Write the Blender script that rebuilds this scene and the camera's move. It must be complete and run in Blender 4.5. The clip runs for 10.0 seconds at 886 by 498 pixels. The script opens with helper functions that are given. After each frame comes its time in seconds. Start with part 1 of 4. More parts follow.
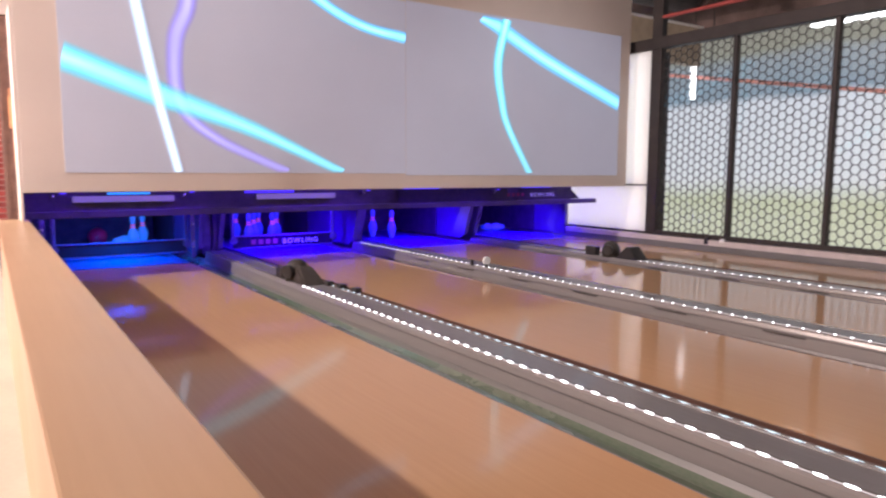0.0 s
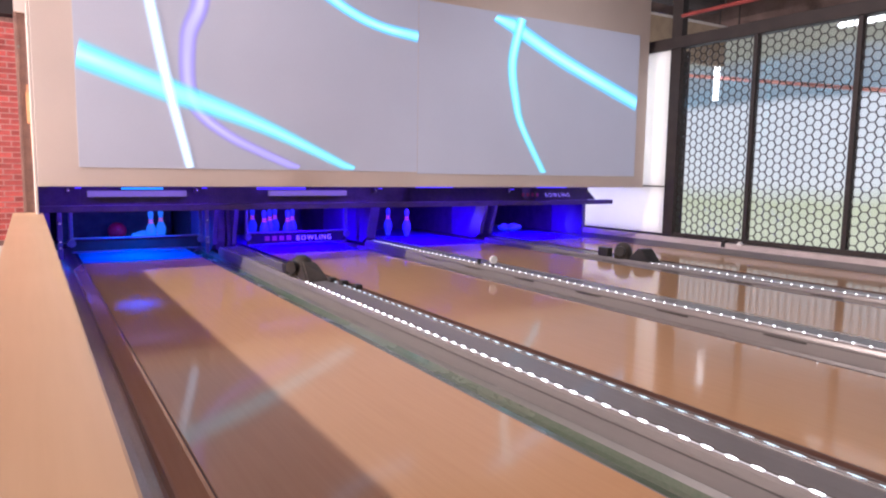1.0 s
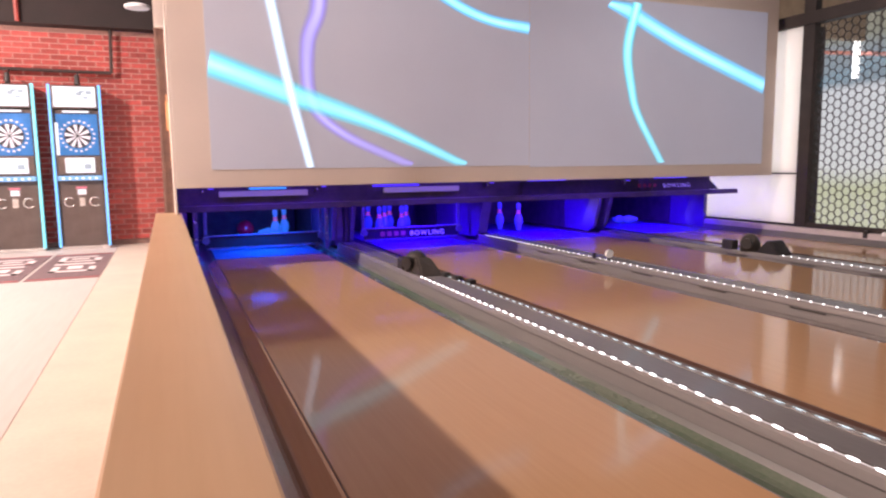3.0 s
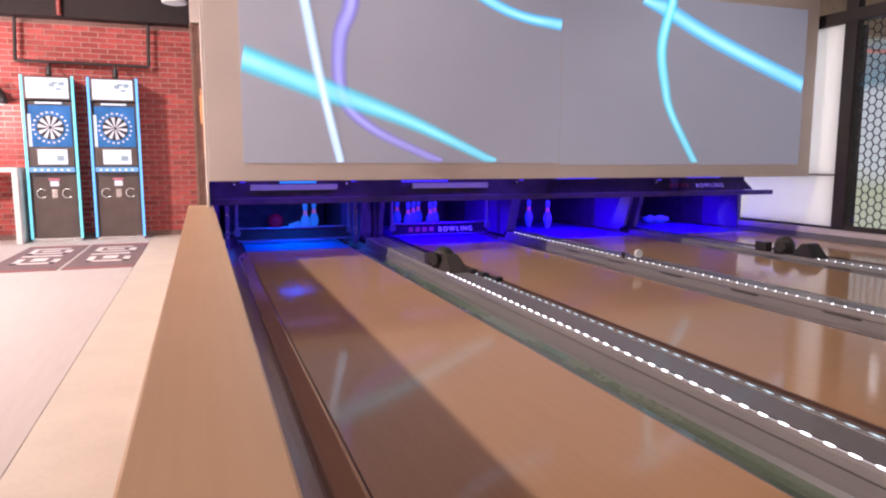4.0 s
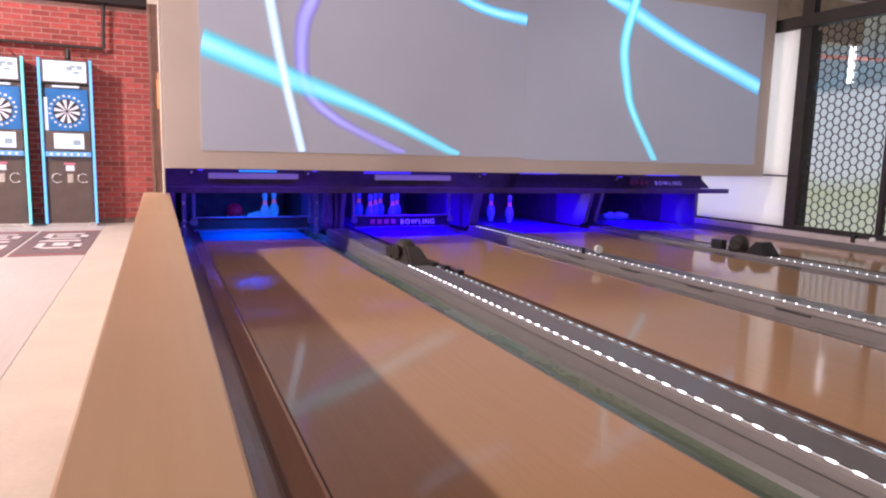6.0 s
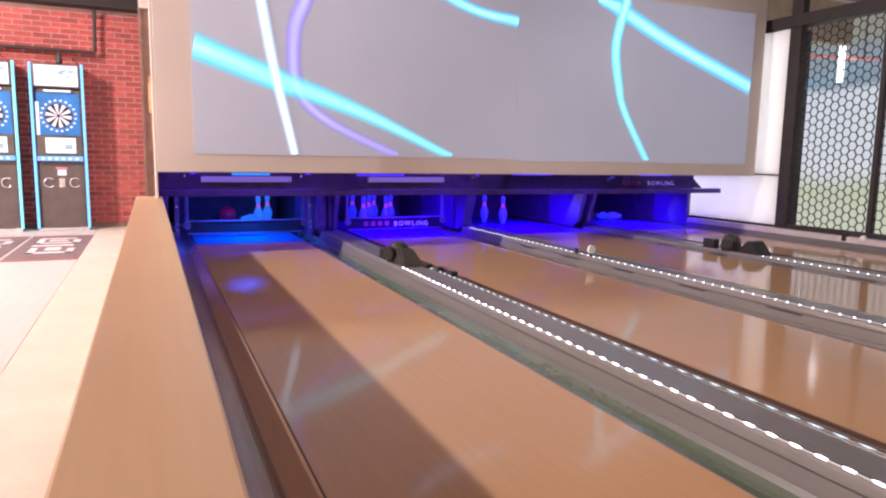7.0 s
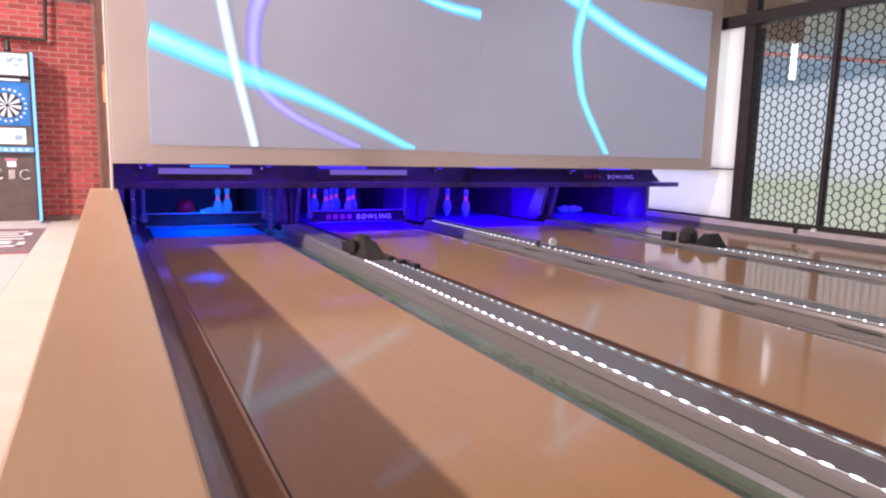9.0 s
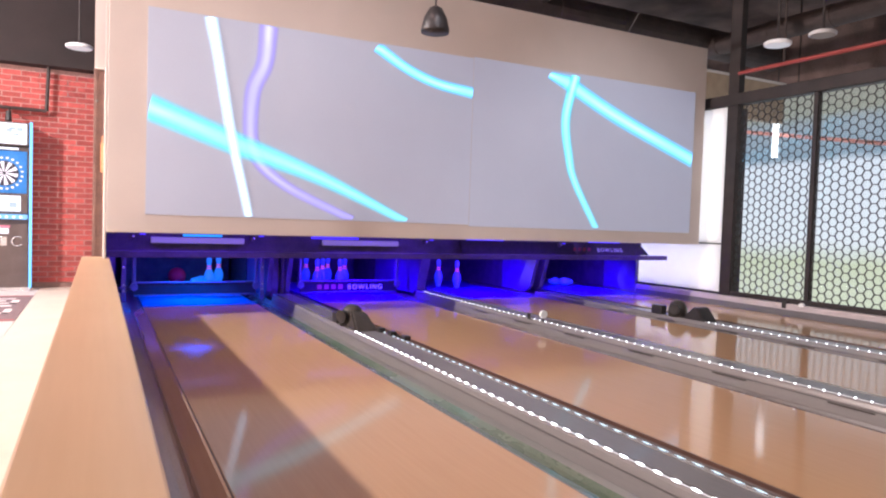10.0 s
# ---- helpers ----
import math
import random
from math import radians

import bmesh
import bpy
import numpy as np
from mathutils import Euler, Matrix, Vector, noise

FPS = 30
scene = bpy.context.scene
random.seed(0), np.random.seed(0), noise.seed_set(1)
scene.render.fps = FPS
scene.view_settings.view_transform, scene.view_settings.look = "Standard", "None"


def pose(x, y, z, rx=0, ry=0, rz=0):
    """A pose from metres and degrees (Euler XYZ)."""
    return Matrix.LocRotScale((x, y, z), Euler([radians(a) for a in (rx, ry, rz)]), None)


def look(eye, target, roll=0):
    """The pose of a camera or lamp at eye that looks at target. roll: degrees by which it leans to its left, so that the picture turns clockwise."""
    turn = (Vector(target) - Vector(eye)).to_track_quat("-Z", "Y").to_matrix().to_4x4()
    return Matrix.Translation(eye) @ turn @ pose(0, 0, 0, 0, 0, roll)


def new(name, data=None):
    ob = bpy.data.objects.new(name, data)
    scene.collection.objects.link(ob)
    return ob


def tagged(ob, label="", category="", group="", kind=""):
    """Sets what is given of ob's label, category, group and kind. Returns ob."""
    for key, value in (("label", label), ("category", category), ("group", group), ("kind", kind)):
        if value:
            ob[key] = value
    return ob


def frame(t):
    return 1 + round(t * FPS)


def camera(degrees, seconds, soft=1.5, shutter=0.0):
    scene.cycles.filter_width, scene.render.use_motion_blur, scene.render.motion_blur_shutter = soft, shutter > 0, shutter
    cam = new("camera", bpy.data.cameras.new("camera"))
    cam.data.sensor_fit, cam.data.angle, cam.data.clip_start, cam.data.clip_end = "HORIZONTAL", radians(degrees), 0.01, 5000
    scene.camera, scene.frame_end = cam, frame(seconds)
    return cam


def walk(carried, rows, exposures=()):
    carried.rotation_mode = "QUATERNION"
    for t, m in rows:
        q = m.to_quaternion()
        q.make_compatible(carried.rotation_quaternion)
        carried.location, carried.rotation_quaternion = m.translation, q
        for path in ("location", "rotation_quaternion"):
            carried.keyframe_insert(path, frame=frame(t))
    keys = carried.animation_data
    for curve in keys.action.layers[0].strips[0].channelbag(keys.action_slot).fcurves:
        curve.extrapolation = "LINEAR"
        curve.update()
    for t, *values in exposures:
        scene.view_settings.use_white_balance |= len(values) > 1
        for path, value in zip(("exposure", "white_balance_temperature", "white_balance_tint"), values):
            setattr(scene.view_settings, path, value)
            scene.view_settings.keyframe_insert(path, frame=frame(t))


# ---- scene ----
cam = camera(66.43, 10.0, soft=2.1, shutter=0.5)
walk(cam, [
    (0.0, pose(-1.096, -0.911, 0.904, 83.492, -0.261, -33.880)),
    (0.5, pose(-0.994, -0.974, 0.907, 82.620, -0.253, -30.365)),
    (1.0, pose(-0.933, -1.007, 0.883, 83.553, -0.816, -31.406)),
    (1.5, pose(-0.931, -1.008, 0.892, 82.747, 0.423, -31.490)),
    (2.0, pose(-0.908, -1.015, 0.887, 82.982, 0.145, -31.019)),
    (2.5, pose(-0.938, -0.983, 0.892, 83.129, 0.832, -29.939)),
    (2.6, pose(-0.977, -0.993, 0.894, 83.666, 0.452, -27.847)),
    (2.7, pose(-0.953, -0.982, 0.889, 83.567, 0.163, -25.756)),
    (2.8, pose(-0.958, -0.970, 0.891, 83.089, 0.369, -24.047)),
    (3.0, pose(-0.946, -0.991, 0.896, 82.956, 0.745, -22.177)),
    (3.2, pose(-0.933, -1.012, 0.904, 83.082, 0.527, -20.909)),
    (4.3, pose(-0.935, -0.989, 0.896, 82.479, 0.184, -19.143)),
    (4.5, pose(-0.937, -0.985, 0.902, 82.425, 0.391, -18.730)),
    (5.0, pose(-0.939, -0.989, 0.908, 82.422, -0.034, -19.097)),
    (5.5, pose(-0.933, -0.994, 0.900, 82.295, -0.786, -20.645)),
    (5.7, pose(-0.927, -0.981, 0.886, 82.125, -1.511, -22.208)),
    (6.8, pose(-0.929, -0.974, 0.891, 82.326, -1.171, -23.121)),
    (7.0, pose(-0.925, -0.989, 0.889, 82.293, -0.951, -23.245)),
    (7.5, pose(-0.925, -0.978, 0.890, 82.408, -1.092, -23.839)),
    (8.0, pose(-0.914, -0.999, 0.883, 82.210, -1.287, -25.361)),
    (8.5, pose(-0.921, -0.997, 0.888, 81.994, -1.373, -26.235)),
    (9.0, pose(-0.923, -0.996, 0.879, 81.843, -1.254, -26.331)),
    (9.2, pose(-0.920, -0.988, 0.891, 82.573, -1.272, -26.695)),
    (9.5, pose(-0.927, -1.000, 0.907, 85.840, -1.724, -26.748)),
    (10.0, pose(-0.931, -1.015, 0.896, 87.777, -1.886, -27.026)),
], [(0.0, -0.11, 6030, 18), (0.5, -0.03, 5930, 18), (1.0, 0.03, 5720, 18), (1.5, -0.14, 5900, 18), (2.0, -0.10, 6050, 18), (2.5, 0.10, 6200, 18), (3.0, -0.16, 6350, 20), (4.5, -0.47, 5640, 18), (5.0, -0.47, 5560, 18), (5.5, -0.48, 5700, 18), (6.8, -0.13, 5960, 18), (7.5, -0.06, 5900, 18), (8.0, -0.03, 5780, 18), (8.5, -0.11, 5720, 18), (9.0, -0.11, 5720, 18), (9.5, -0.02, 5720, 14), (10.0, 0.15, 5700, 14)])

# ---- plan, in metres: x across the lanes, y towards the pins, z = 0 on the lanes ----
PITCH = 1.75            # lane to lane
LANE_W = 0.533          # half a lane
GUT = 0.232             # gutter width
CAP_Z = 0.07            # top of the dividers
BULK_Y = 5.198          # face of the wall that carries the picture
BULK_Z = 0.728          # its lower edge
MASK_Y = 5.57
DECK_Y = 5.98           # start of the pin deck
PIN_Y = 7.2             # head pin
PIT_Y = 8.75
HEX_X = 6.078
BRICK_Y = 10.0
FLOOR_Z = -0.2
CEIL_Z = 4.3
RAIL_L, RAIL_R, RAIL_Z = -1.048, -0.836, 0.51
lanes_x = [i * PITCH for i in range(4)]

# ---- light ----
world = bpy.data.worlds.new("world")
scene.world = world
world.use_nodes = True
world.node_tree.nodes["Background"].inputs[0].default_value = (0.75, 0.85, 1.0, 1)
world.node_tree.nodes["Background"].inputs[1].default_value = 0.25
scene.view_settings.exposure = 0.0


def lamp(name, kind, place, energy, color, target=None, **more):
    d = bpy.data.lights.new(name, kind)
    d.energy, d.color = energy, color
    for k, v in more.items():
        if k == "size":
            d.size = v
        elif k == "size_y":
            d.shape, d.size_y = "RECTANGLE", v
        elif k == "radius":
            d.shadow_soft_size = v
        elif k == "spot":
            d.spot_size, d.spot_blend = radians(v), 0.8
        elif k == "spread":
            d.spread = radians(v)
    ob = new(name, d)
    ob.matrix_basis = look(place, target) if target else Matrix.Translation(place)
    return ob


# strong lamp over the darts floor, from the side of the lanes
lamp("darts_lamp", "POINT", (-5.9, 4.37, 4.1), 2650, (1.0, 0.84, 0.72), radius=0.09)
# unseen fill added to soften the darts machines' shadows on the brick
lamp("darts_fill_lamp", "AREA", (-1.7, 7.3, 3.7), 12, (1.0, 0.88, 0.84), target=(-1.9, 9.2, 0.6), size=1.4, size_y=1.4, spread=100)
# rows of weak unseen lamps added over the lanes as fill, reddish at left
for lx, ly, watts, tint in ((-0.35, 1.0, 19, (1.0, 0.64, 0.52)), (-0.35, 2.9, 15, (1.0, 0.64, 0.52)), (2.5, 1.0, 7, (1.0, 0.92, 0.88)), (2.5, 3.7, 4, (1.0, 0.92, 0.88))):
    lamp("lane_fill_lamp", "AREA", (lx, ly, 4.1), watts, tint, target=(lx, ly + 0.1, 0), size=0.5, size_y=0.5)
# projectors that light the wall with the picture
for px, aim, watts in ((0.9, 0.9, 108), (3.9, 4.4, 182)):
    lamp("projector_lamp", "SPOT", (px, 1.3, 3.7), watts, (1.0, 0.90, 0.84), target=(aim, BULK_Y, 0.88), radius=0.15, spot=64)
# tubes over each pin deck
for i, x in enumerate(lanes_x):
    col = (0.003, 0.16, 1.0) if i == 0 else (0.035, 0.002, 1.0)
    lamp("deck_tube", "AREA", (x, 6.42, 0.60), 34 if i == 0 else (90 if i < 3 else 60), col, target=(x, 6.66, 0.0), size=0.18 if i == 0 else 0.5, size_y=0.06, spread=140)
    lamp("mask_tube", "AREA", (x - 0.1, BULK_Y + 0.19, 0.735), 5.0, (0.13, 0.03, 1.0), target=(x - 0.1, MASK_Y + 0.16, 0.25), size=1.4, size_y=0.03)
    # unseen violet fill added to wash the fronts of the bays
    lamp("bay_fill", "AREA", (x, MASK_Y + 0.13, 0.49), 12.0 if i < 3 else 4.0, (0.14, 0.03, 1.0), target=(x, 6.6, 0.22), size=1.3, size_y=0.03)
    lamp("pit_tube", "AREA", (x, 6.9, 0.82), 9, (0.10, 0.015, 1.0), target=(x, 7.2, 0.0), size=1.0, size_y=0.1)
# daylight in the frosted window beyond the clear panes
lamp("window_light", "AREA", (HEX_X + 0.12, 7.3, 1.3), 98, (1.0, 0.97, 0.91), target=(HEX_X, 7.3, 1.3), size=4.6, size_y=2.3)


# ---- materials ----
def material(name, color, rough=0.5, metal=0.0, vary=0.12, scale=6.0, fine=60.0, bump=0.15, stretch=(1, 1, 1), color2=None,
             coat=0.0, glow=None, power=0.0, spec=0.5, rand=0.0):
    m = bpy.data.materials.new(name)
    m.use_nodes = True
    nt = m.node_tree
    b = nt.nodes["Principled BSDF"]
    b.inputs["Metallic"].default_value = metal
    b.inputs["Roughness"].default_value = rough
    b.inputs["Specular IOR Level"].default_value = spec
    b.inputs["Coat Weight"].default_value = coat
    b.inputs["Coat Roughness"].default_value = 0.06
    tc = nt.nodes.new("ShaderNodeTexCoord")
    mp = nt.nodes.new("ShaderNodeMapping")
    mp.inputs["Scale"].default_value = stretch
    nt.links.new(tc.outputs["Object"], mp.inputs[0])
    n1 = nt.nodes.new("ShaderNodeTexNoise")
    n1.inputs["Scale"].default_value, n1.inputs["Detail"].default_value = scale, 5
    n2 = nt.nodes.new("ShaderNodeTexNoise")
    n2.inputs["Scale"].default_value, n2.inputs["Detail"].default_value = fine, 3
    for n in (n1, n2):
        nt.links.new(mp.outputs[0], n.inputs["Vector"])
    add = nt.nodes.new("ShaderNodeMath")
    add.operation = "MULTIPLY_ADD"
    add.inputs[1].default_value = 0.45
    nt.links.new(n2.outputs["Fac"], add.inputs[0])
    nt.links.new(n1.outputs["Fac"], add.inputs[2])
    ramp = nt.nodes.new("ShaderNodeValToRGB")
    c2 = color2 or tuple(min(1, c * (1 + vary)) for c in color)
    ramp.color_ramp.elements[0].position, ramp.color_ramp.elements[1].position = 0.5, 0.95
    ramp.color_ramp.elements[0].color = (*[c * (1 - vary) for c in color], 1)
    ramp.color_ramp.elements[1].color = (*c2, 1)
    nt.links.new(add.outputs[0], ramp.inputs[0])
    out = ramp.outputs[0]
    if rand:
        oi = nt.nodes.new("ShaderNodeObjectInfo")
        hsv = nt.nodes.new("ShaderNodeHueSaturation")
        mr = nt.nodes.new("ShaderNodeMapRange")
        mr.inputs["To Min"].default_value, mr.inputs["To Max"].default_value = 1 - rand, 1 + rand
        nt.links.new(oi.outputs["Random"], mr.inputs["Value"])
        nt.links.new(mr.outputs[0], hsv.inputs["Value"])
        nt.links.new(out, hsv.inputs["Color"])
        out = hsv.outputs[0]
    nt.links.new(out, b.inputs["Base Color"])
    if bump:
        bp = nt.nodes.new("ShaderNodeBump")
        bp.inputs["Strength"].default_value, bp.inputs["Distance"].default_value = bump, 0.004
        nt.links.new(n2.outputs["Fac"], bp.inputs["Height"])
        nt.links.new(bp.outputs[0], b.inputs["Normal"])
        rr = nt.nodes.new("ShaderNodeMapRange")
        rr.inputs["To Min"].default_value, rr.inputs["To Max"].default_value = max(0, rough - 0.06), min(1, rough + 0.08)
        nt.links.new(n1.outputs["Fac"], rr.inputs["Value"])
        nt.links.new(rr.outputs[0], b.inputs["Roughness"])
    if glow:
        b.inputs["Emission Color"].default_value = (*glow, 1)
        b.inputs["Emission Strength"].default_value = power
    return m


def board_material(name, tones, width, rough, coat=0.0, length=3.0, grain=1.0, tone=0.2, spec=0.32):
    """Long narrow boards along y, each with its own tone and a fine grain."""
    m = bpy.data.materials.new(name)
    m.use_nodes = True
    nt = m.node_tree
    b = nt.nodes["Principled BSDF"]
    tc = nt.nodes.new("ShaderNodeTexCoord")
    sep = nt.nodes.new("ShaderNodeSeparateXYZ")
    nt.links.new(tc.outputs["Object"], sep.inputs[0])

    def math_node(op, a, bb):
        n = nt.nodes.new("ShaderNodeMath")
        n.operation = op
        for k, v in enumerate((a, bb)):
            if isinstance(v, (int, float)):
                n.inputs[k].default_value = v
            else:
                nt.links.new(v, n.inputs[k])
        return n.outputs[0]
    ix = math_node("FLOOR", math_node("DIVIDE", sep.outputs[0], width), 0)
    off = math_node("MULTIPLY", math_node("SINE", math_node("MULTIPLY", ix, 12.9), 0), 7.0)
    iy = math_node("FLOOR", math_node("DIVIDE", math_node("ADD", sep.outputs[1], off), length), 0)
    comb = nt.nodes.new("ShaderNodeCombineXYZ")
    nt.links.new(ix, comb.inputs[0])
    nt.links.new(iy, comb.inputs[1])
    wn = nt.nodes.new("ShaderNodeTexWhiteNoise")
    nt.links.new(comb.outputs[0], wn.inputs["Vector"])
    mp = nt.nodes.new("ShaderNodeMapping")
    mp.inputs["Scale"].default_value = (60 * grain, 2.2, 20)
    nt.links.new(tc.outputs["Object"], mp.inputs[0])
    n = nt.nodes.new("ShaderNodeTexNoise")
    n.inputs["Scale"].default_value, n.inputs["Detail"].default_value = 1.0, 6
    nt.links.new(mp.outputs[0], n.inputs["Vector"])
    big = nt.nodes.new("ShaderNodeTexNoise")
    big.inputs["Scale"].default_value, big.inputs["Detail"].default_value = 1.3, 4
    nt.links.new(tc.outputs["Object"], big.inputs["Vector"])
    s = math_node("ADD", math_node("MULTIPLY", wn.outputs["Value"], tone), math_node("MULTIPLY", n.outputs["Fac"], 1.0 - tone))
    s = math_node("ADD", s, math_node("MULTIPLY", math_node("SUBTRACT", big.outputs["Fac"], 0.5), 0.35))
    ramp = nt.nodes.new("ShaderNodeValToRGB")
    ramp.color_ramp.elements[0].position, ramp.color_ramp.elements[1].position = 0.1, 0.9
    ramp.color_ramp.elements[0].color, ramp.color_ramp.elements[1].color = (*tones[0], 1), (*tones[1], 1)
    nt.links.new(s, ramp.inputs[0])
    nt.links.new(ramp.outputs[0], b.inputs["Base Color"])
    rr = nt.nodes.new("ShaderNodeMapRange")
    rr.inputs["To Min"].default_value, rr.inputs["To Max"].default_value = rough * 0.7, rough * 1.5
    nt.links.new(big.outputs["Fac"], rr.inputs["Value"])
    nt.links.new(rr.outputs[0], b.inputs["Roughness"])
    b.inputs["Specular IOR Level"].default_value = spec
    b.inputs["Coat Weight"].default_value, b.inputs["Coat Roughness"].default_value = coat, 0.05
    bp = nt.nodes.new("ShaderNodeBump")
    bp.inputs["Strength"].default_value, bp.inputs["Distance"].default_value = 0.012, 0.001
    nt.links.new(n.outputs["Fac"], bp.inputs["Height"])
    nt.links.new(bp.outputs[0], b.inputs["Normal"])
    return m


def glow(name, color, power, base=0.3):
    m = bpy.data.materials.new(name)
    m.use_nodes = True
    b = m.node_tree.nodes["Principled BSDF"]
    b.inputs["Base Color"].default_value = (*[base * c for c in color], 1)
    b.inputs["Roughness"].default_value = 0.5
    b.inputs["Emission Color"].default_value = (*color, 1)
    b.inputs["Emission Strength"].default_value = power
    return m


M_lane = board_material("lane_wood", ((0.555, 0.34, 0.182), (0.615, 0.392, 0.216)), 0.027, 0.085, length=2.5, tone=0.06, spec=0.24)
# grey decks: blue and violet tube light is put into their colours
M_decklitviolet = material("pin_deck_lit_violet", (0.05, 0.04, 0.16), 0.4, vary=0.2)
M_decklitblue = material("pin_deck_lit_blue", (0.02, 0.10, 0.22), 0.4, vary=0.15)
M_rail = board_material("rail_wood", ((0.53, 0.362, 0.21), (0.59, 0.418, 0.255)), 0.4, 0.30, length=20.0, grain=0.8, tone=0.02)
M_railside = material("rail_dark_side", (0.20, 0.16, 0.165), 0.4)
M_gutdark = material("dark_grey_gutter", (0.17, 0.15, 0.14), 0.3, vary=0.2, scale=3, stretch=(4, 0.5, 4), coat=0.2)
M_gutgrey = material("grey_gutter_plastic", (0.15, 0.145, 0.135), 0.42, vary=0.03, scale=3, stretch=(4, 0.5, 4), bump=0.04, spec=0.3)
M_gutter = material("gutter_plastic", (0.36, 0.275, 0.245), 0.3, vary=0.2, scale=3, stretch=(4, 0.6, 4), bump=0.05, coat=0.15)
M_gutwood = board_material("gutter_wood", ((0.60, 0.35, 0.20), (0.70, 0.44, 0.27)), 0.3, 0.14, coat=0.5, spec=0.5)
M_cap = material("divider_grey", (0.215, 0.205, 0.205), 0.32, metal=0.1, vary=0.12, stretch=(6, 0.4, 6), coat=0.15)
M_capside = material("divider_side", (0.25, 0.235, 0.225), 0.24, metal=0.1, vary=0.04, stretch=(6, 0.3, 6), bump=0.0, coat=0.35)
M_green = material("green_edge_trim", (0.10, 0.165, 0.10), 0.25, vary=0.25, scale=2.2, stretch=(2, 0.8, 2), bump=0.02, coat=0.3, color2=(0.14, 0.165, 0.125))
M_edge = material("dark_brown_edge", (0.10, 0.05, 0.035), 0.4, vary=0.2, stretch=(4, 0.5, 4))
M_groove = material("dull_groove_grey", (0.075, 0.068, 0.064), 0.5, vary=0.2)
# masking colour lifted and tinted to carry the violet glow falling on it
M_masking = material("masking_lit_violet", (0.085, 0.065, 0.095), 0.55, vary=0.25, spec=0.25)
M_black = material("black_plastic", (0.028, 0.025, 0.025), 0.45, vary=0.3)
M_hood = material("dark_hood_plastic", (0.042, 0.034, 0.028), 0.5, vary=0.3, scale=20)
M_bulk = material("cream_plaster", (0.735, 0.665, 0.61), 0.75, vary=0.04, scale=1.6, fine=140, bump=0.08)
M_white = material("white_wall_paint", (0.72, 0.71, 0.70), 0.7, vary=0.03, scale=2, fine=120, bump=0.08)
M_frost = material("frosted_panel", (0.86, 0.85, 0.83), 0.6, vary=0.03, scale=2, fine=120, bump=0.05)
_nt = M_frost.node_tree
_tr, _mx = _nt.nodes.new("ShaderNodeBsdfTranslucent"), _nt.nodes.new("ShaderNodeMixShader")
_tr.inputs[0].default_value = (0.88, 0.87, 0.85, 1)
_mx.inputs[0].default_value = 0.5
_nt.links.new(_nt.nodes["Principled BSDF"].outputs[0], _mx.inputs[1])
_nt.links.new(_tr.outputs[0], _mx.inputs[2])
_nt.links.new(_mx.outputs[0], _nt.nodes["Material Output"].inputs[0])
M_screen = material("screen_cloth", (0.50, 0.535, 0.60), 0.8, vary=0.05, scale=0.9, fine=160, bump=0.04, glow=(0.62, 0.64, 0.84), power=0.20)
M_steel = material("dark_steel", (0.033, 0.025, 0.023), 0.6, metal=0.1, vary=0.3)
M_column = material("brown_steel_column", (0.19, 0.11, 0.09), 0.6, vary=0.3, scale=9)
M_orange = material("orange_primer_patch", (0.75, 0.36, 0.18), 0.7, vary=0.2, scale=14)
M_mortar = material("pale_mortar", (0.52, 0.32, 0.285), 0.9, vary=0.15, scale=30)
M_brick = material("red_brick", (0.345, 0.043, 0.04), 0.8, vary=0.35, scale=14, fine=120, bump=0.5, rand=0.28, color2=(0.50, 0.095, 0.08))
M_floor = board_material("pale_concrete_planks", ((0.53, 0.49, 0.465), (0.61, 0.575, 0.55)), 0.18, 0.5, length=1.2, grain=0.5, tone=0.1)
M_strip = material("pale_cream_tiles", (0.64, 0.59, 0.50), 0.45, vary=0.08, scale=3, fine=40)
M_mat = material("dark_red_rubber_mat", (0.19, 0.135, 0.145), 0.8, vary=0.25, scale=25)
M_matgrey = material("mat_print_white", (0.80, 0.76, 0.76), 0.8, vary=0.1)
M_matred = material("mat_print_red", (0.45, 0.08, 0.08), 0.8, vary=0.15)
M_ceil = material("black_ceiling", (0.125, 0.082, 0.068), 0.85, vary=0.6, scale=2)
M_duct = material("dark_brown_duct", (0.055, 0.038, 0.033), 0.75, vary=0.3)
M_soffitdark = material("dark_soffit_paint", (0.020, 0.013, 0.013), 0.8, vary=0.3, scale=3)
# red base brightened in place of light, as no lamp reaches this pipe
M_pinkpipe = material("brightened_red_pipe", (0.80, 0.34, 0.28), 0.5, vary=0.1, glow=(0.8, 0.3, 0.25), power=0.0)
M_redpipe = material("red_sprinkler_pipe", (0.30, 0.05, 0.04), 0.45, vary=0.15)
M_soffit = material("tan_board", (0.45, 0.33, 0.22), 0.7, vary=0.15)
# violet tube light is put into the side panels' colour
M_purplelit = material("kickback_panel", (0.11, 0.075, 0.19), 0.5, vary=0.15)
# white pins: the bays' blue light is put into their colour and glow
M_pinlitblue = material("pin_coating_lit_blue", (0.22, 0.25, 0.34), 0.18, vary=0.05, coat=0.5, glow=(0.02, 0.22, 1.0), power=0.6)
M_pinlitviolet = material("pin_coating_lit_violet", (0.18, 0.19, 0.30), 0.18, vary=0.05, coat=0.5, glow=(0.01, 0.03, 1.0), power=0.55)
M_pinred = material("pin_red_band_glowing", (0.75, 0.06, 0.08), 0.25, vary=0.1, glow=(1.0, 0.12, 0.35), power=0.6)
M_curtain = material("pit_curtain", (0.055, 0.045, 0.06), 0.8, vary=0.3, scale=8)
